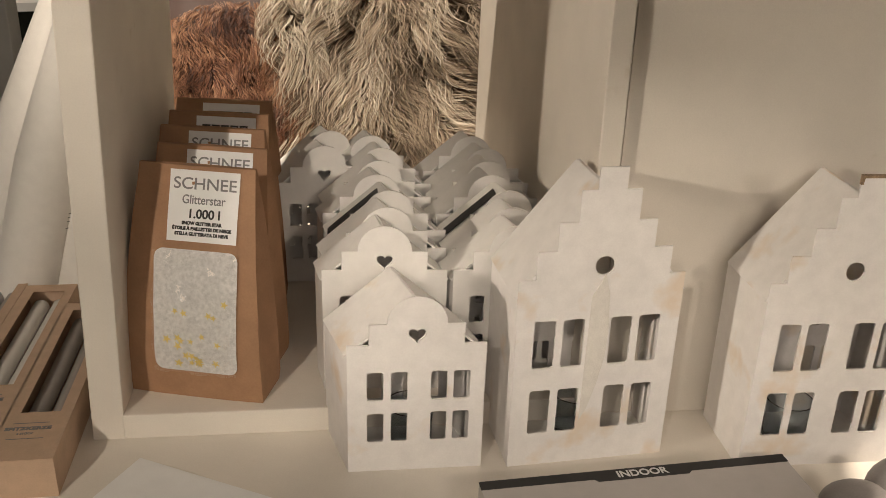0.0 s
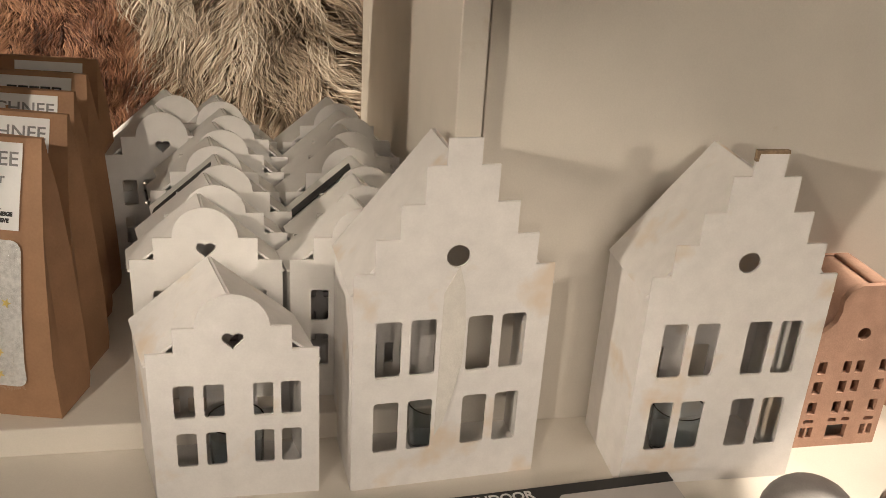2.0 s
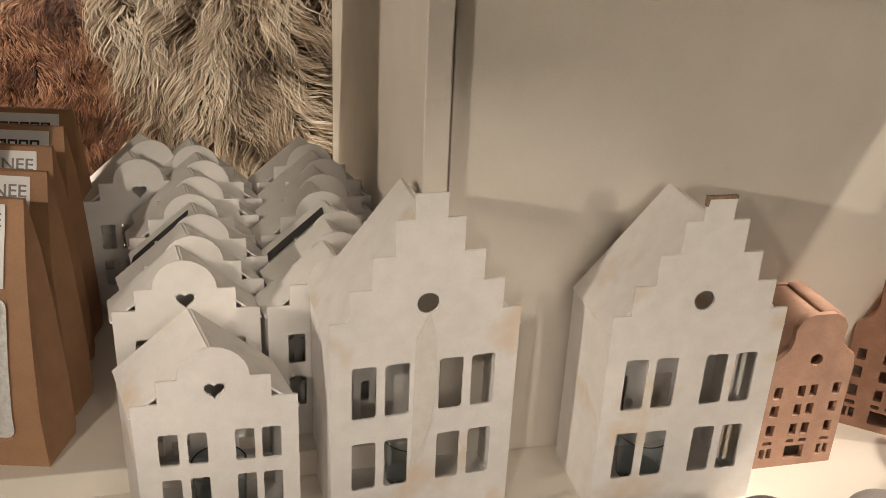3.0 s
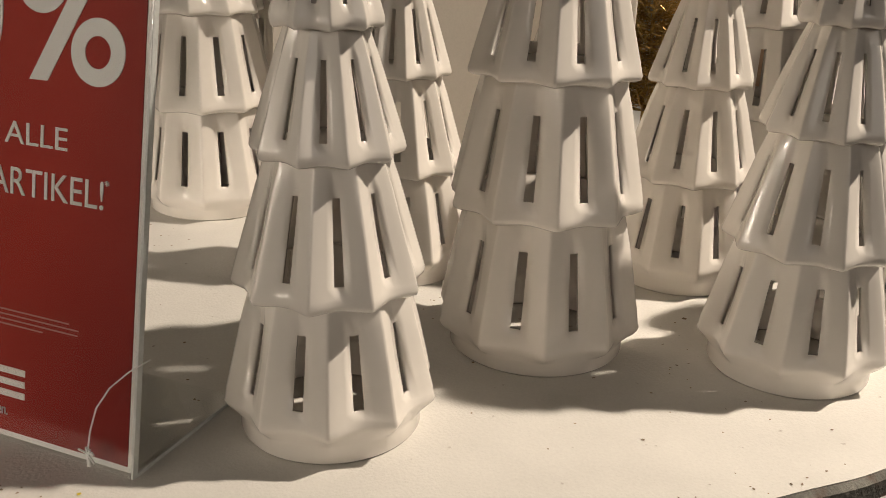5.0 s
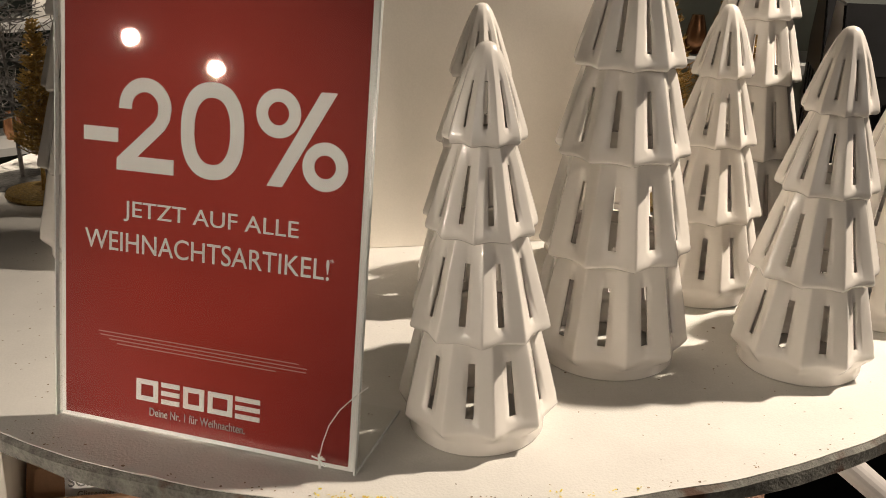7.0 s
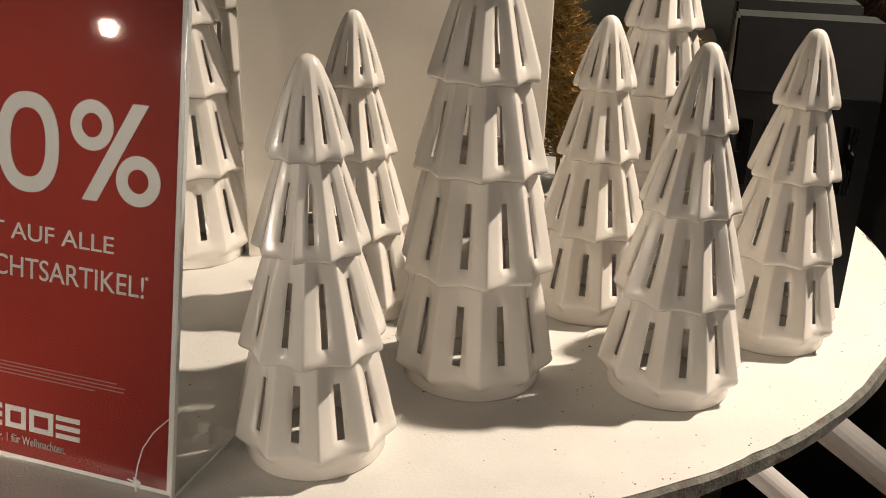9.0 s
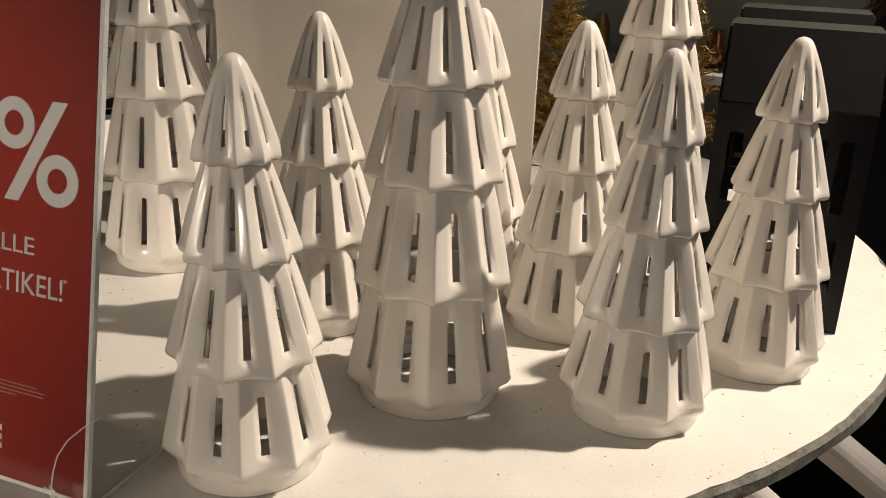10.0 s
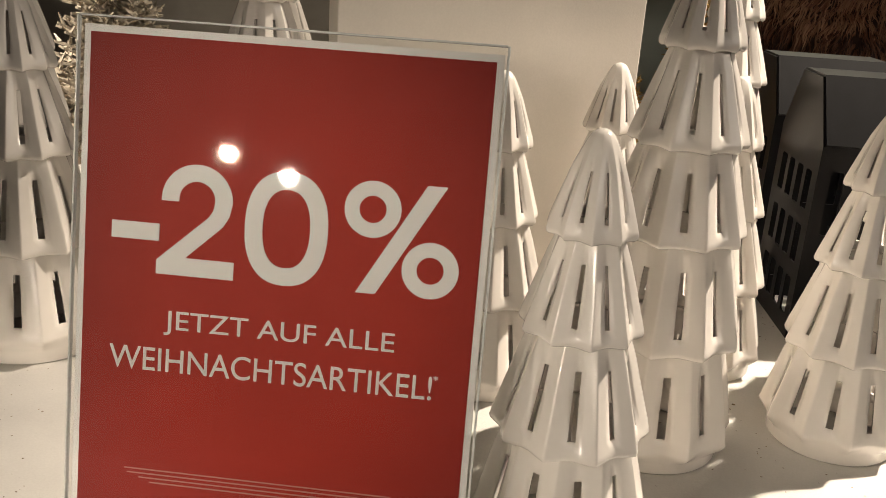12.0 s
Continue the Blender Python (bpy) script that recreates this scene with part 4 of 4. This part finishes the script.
small = thing("wooden_house", pose(0.500, 0.760, TZ, 0, 0, -20), "small beige plywood house with arched windows", "ornament")
part("facade", plate([(-0.024, 0), (0.024, 0), (0.024, 0.15), (0, 0.195), (-0.024, 0.15)], [rounded(x, x + 0.012, z, z + 0.020, 0.004) for x in (-0.016, 0.004) for z in (0.03, 0.075, 0.115)] + [circle(0, 0.165, 0.006)], 0, 0.004), BEIGE, small)

# ---------------------------------------------------------------- fur hides behind the shelf
def fur_material(name, stops):
    m = bpy.data.materials.new(name)
    m.use_nodes = True
    n, l = m.node_tree.nodes, m.node_tree.links
    b = n["Principled BSDF"]
    b.inputs["Roughness"].default_value = 0.6
    g = n.new("ShaderNodeNewGeometry")
    r = n.new("ShaderNodeValToRGB")
    while len(r.color_ramp.elements) < len(stops):
        r.color_ramp.elements.new(0.5)
    for e, (p, c) in zip(r.color_ramp.elements, stops):
        e.position, e.color = p, (*c, 1)
    l.new(g.outputs["Random Per Island"], r.inputs[0])
    l.new(r.outputs[0], b.inputs["Base Color"])
    return m


def hide(name, m, rx, rz, bulge, count, length, width, curl, clump, mat, label, seed):
    """A hide hung over a rail: a bulging skin with locks of hair that flow downwards."""
    ob = thing(name, m, label, "fur hide", "fur hides")
    bm = bmesh.new()
    gx, gz = 24, 18
    rng = random.Random(seed)

    def skin(u, v):
        k = max(0.0, 1 - u * u * 0.9 - max(0, v) ** 2 * 0.9)
        return Vector((rx * u, -bulge * math.sqrt(k) + 0.02 * noise.noise(Vector((u * 3, v * 3, seed))), rz * v))

    grid = [[bm.verts.new(skin(-1 + 2 * i / gx, -1 + 2 * j / gz) + Vector((0, 0.012, 0))) for j in range(gz + 1)] for i in range(gx + 1)]
    for i in range(gx):
        for j in range(gz):
            bm.faces.new((grid[i][j], grid[i + 1][j], grid[i + 1][j + 1], grid[i][j + 1]))
    smooth(part("skin", bm, mat[0], ob), 80)
    verts, faces, tones = [], [], []
    for k in range(count):
        while True:
            u, v = rng.uniform(-1, 1), rng.uniform(-1, 1)
            if u * u + (max(0, v)) ** 2 < 1.0 + 0.05 * rng.random():
                break
        p = skin(u, v)
        cu, cv = round(u * clump) / clump, round(v * clump) / clump
        w = noise.noise_vector(Vector((cu * 5.3, cv * 5.3, seed * 1.7)))
        side = noise.noise(Vector((u * 2.1, v * 2.1, seed + 5.0)))
        d = Vector((u * 0.6 + 0.9 * side + 0.5 * w.x, -0.85 - 0.5 * w.y, -0.55 + 0.45 * max(0, v) + 0.5 * w.z)).normalized()
        ln = length * rng.uniform(0.6, 1.15)
        bend = Vector((curl * (w.x + side), 0.25, -1.0)).normalized()
        wd = width * rng.uniform(0.6, 1.3)
        across = d.cross(Vector((rng.uniform(-0.4, 0.4), -1, rng.uniform(-0.4, 0.4)))).normalized()
        base = len(verts)
        tone = 1.0 + 1.5 * noise.noise(Vector((cu * 4.1, cv * 4.1, seed + 9.0))) + 0.9 * noise.noise(Vector((u * 1.3, v * 1.3, seed + 2.0))) + rng.uniform(-0.5, 0.5) + 0.7 * v
        tones += [0 if tone < 0.75 else 1 if tone < 1.45 else 2] * 7
        q, dd = p.copy(), d.copy()
        for s in range(8):
            ww = wd * (1 - s / 7.8)
            verts += [tuple(q - across * ww), tuple(q + across * ww)]
            q = q + dd * ln / 7
            dd = (dd * 0.80 + bend * 0.20 + Vector((curl * 0.26 * math.sin(s * 1.1 + w.y * 9), -0.10 * curl * math.cos(s * 1.1 + w.x * 9), curl * 0.10 * math.cos(s * 0.9 + w.z * 9)))).normalized()
        faces += [(base + 2 * s, base + 2 * s + 1, base + 2 * s + 3, base + 2 * s + 2) for s in range(7)]
    me = bpy.data.meshes.new("hair")
    me.from_pydata(verts, [], faces)
    for some in mat:
        me.materials.append(some)
    me.polygons.foreach_set("material_index", tones)
    hair = new("hair", me)
    hair.parent = ob
    hair["kind"] = "stuff"
    me.shade_smooth()
    return ob


BROWN_FUR = [fur_material("brown_fur", [(0.0, c0), (1.0, c1)]) for c0, c1 in (((0.03, 0.011, 0.006), (0.08, 0.030, 0.016)), ((0.12, 0.045, 0.022), (0.22, 0.090, 0.045)), ((0.26, 0.12, 0.06), (0.46, 0.25, 0.14)))]
GREY_FUR = [fur_material("grey_fur", [(0.0, c0), (1.0, c1)]) for c0, c1 in (((0.10, 0.07, 0.045), (0.22, 0.16, 0.11)), ((0.36, 0.28, 0.20), (0.54, 0.44, 0.33)), ((0.55, 0.46, 0.35), (0.80, 0.72, 0.60)))]
hide("fur_hide", BX @ pose(0.12, 1.00, 0.05), 0.30, 0.285, 0.12, 42000, 0.024, 0.0009, 1.5, 13, BROWN_FUR, "curly brown sheepskin hung behind the shelf", 3)
hide("fur_hide", BX @ pose(0.46, 0.97, 0.10, 0, -16, 0), 0.32, 0.46, 0.11, 17000, 0.090, 0.0015, 2.1, 9, GREY_FUR, "long-haired grey sheepskin hung behind the shelf", 8)

hide("fur_hide", pose(1.45, 1.25, 0.86, 0, 0, -35), 0.36, 0.16, 0.10, 7000, 0.045, 0.002, 1.0, 14, BROWN_FUR, "curly brown sheepskin on another display", 5)
rail = thing("display_block", pose(1.47, 1.33, FLOOR_Z, 0, 0, -35), "dark painted display block under a sheepskin", "display block")
part("body", box(-0.38, 0.38, 0.0, 0.4, 0, 1.14, 0.004), BLACK, rail)

# ---------------------------------------------------------------- other displays farther off
WHITE_FAR = material("pale_painted_wood", (0.62, 0.62, 0.60), 0.5, grain=8, vary=0.05, bump=0.05)
COPPER = material("copper_lustre", (0.50, 0.24, 0.12), 0.25, metal=0.7, vary=0.1, bump=0.05)
PALEG = material("pale_green_paint", (0.42, 0.46, 0.40), 0.6, grain=5, vary=0.1, bump=0.05)
DARKG = material("dark_green_paint", (0.02, 0.03, 0.025), 0.6, grain=5, vary=0.2, bump=0.05)


def shelf_unit(m, w, levels, label, seed, back):
    ob = thing("shelf_unit", m, label, "shelf", "far shelves")
    for s in (0, w):
        part("upright", box(s - 0.02, s + 0.02, 0, 0.35, FLOOR_Z, 2.2), WHITE_FAR, ob)
    for z in levels:
        part("board", box(0.021, w - 0.021, 0, 0.35, z - 0.03, z), WHITE_FAR, ob)
    part("back_board", box(0.021, w - 0.021, 0.355, 0.365, FLOOR_Z, 2.2), back, ob)
    rng = random.Random(seed)
    for z in levels:
        x = 0.10
        while x < w - 0.1:
            r, h = rng.uniform(0.03, 0.05), rng.uniform(0.06, 0.16)
            prof = [(r * 0.7, 0), (r, h * 0.3), (r * rng.uniform(0.7, 1.0), h * 0.7), (r * 0.5, h)]
            v = smooth(part("vase", lathe(prof, 16), rng.choice((COPPER, GLASS, WAX, GOLDG, CREAM))), 50)
            v.matrix_world = m @ pose(x, 0.12 + 0.08 * rng.random(), z)
            tagged(v, "small decorative vase on a white shop shelf", "vase", "small vases")
            x += rng.uniform(0.10, 0.17)


shelf_unit(pose(-2.1, 2.9, 0, 0, 0, 25), 1.9, (0.10, 0.55, 0.95, 1.35), "white shop shelf filled with small vases", 5, DARKG)
shelf_unit(pose(0.9, 3.0, 0, 0, 0, -30), 2.0, (0.10, 0.50, 0.90, 1.30), "white shop shelf with pale green back and small vases", 9, PALEG)
post = thing("display_post", pose(-1.05, 1.9, 0, 0, 0, 10), "pale painted upright post of another display", "post")
part("upright", box(-0.035, 0.035, -0.035, 0.035, FLOOR_Z, 2.2, 0.003), WHITE_FAR, post)
leg = thing("table_leg_frame", pose(1.05, 1.0, FLOOR_Z), "pale grey round metal leg frame of a side table", "table leg")
part("bar", tube([(-0.46, -0.263, 0.807), (0.433, -0.369, 0.022)], 0.017, 20), BOXGREY, leg)
part("bar", tube([(-0.27, -0.146, 0.771), (0.682, -0.377, 0.022)], 0.026, 20), BOXGREY, leg)
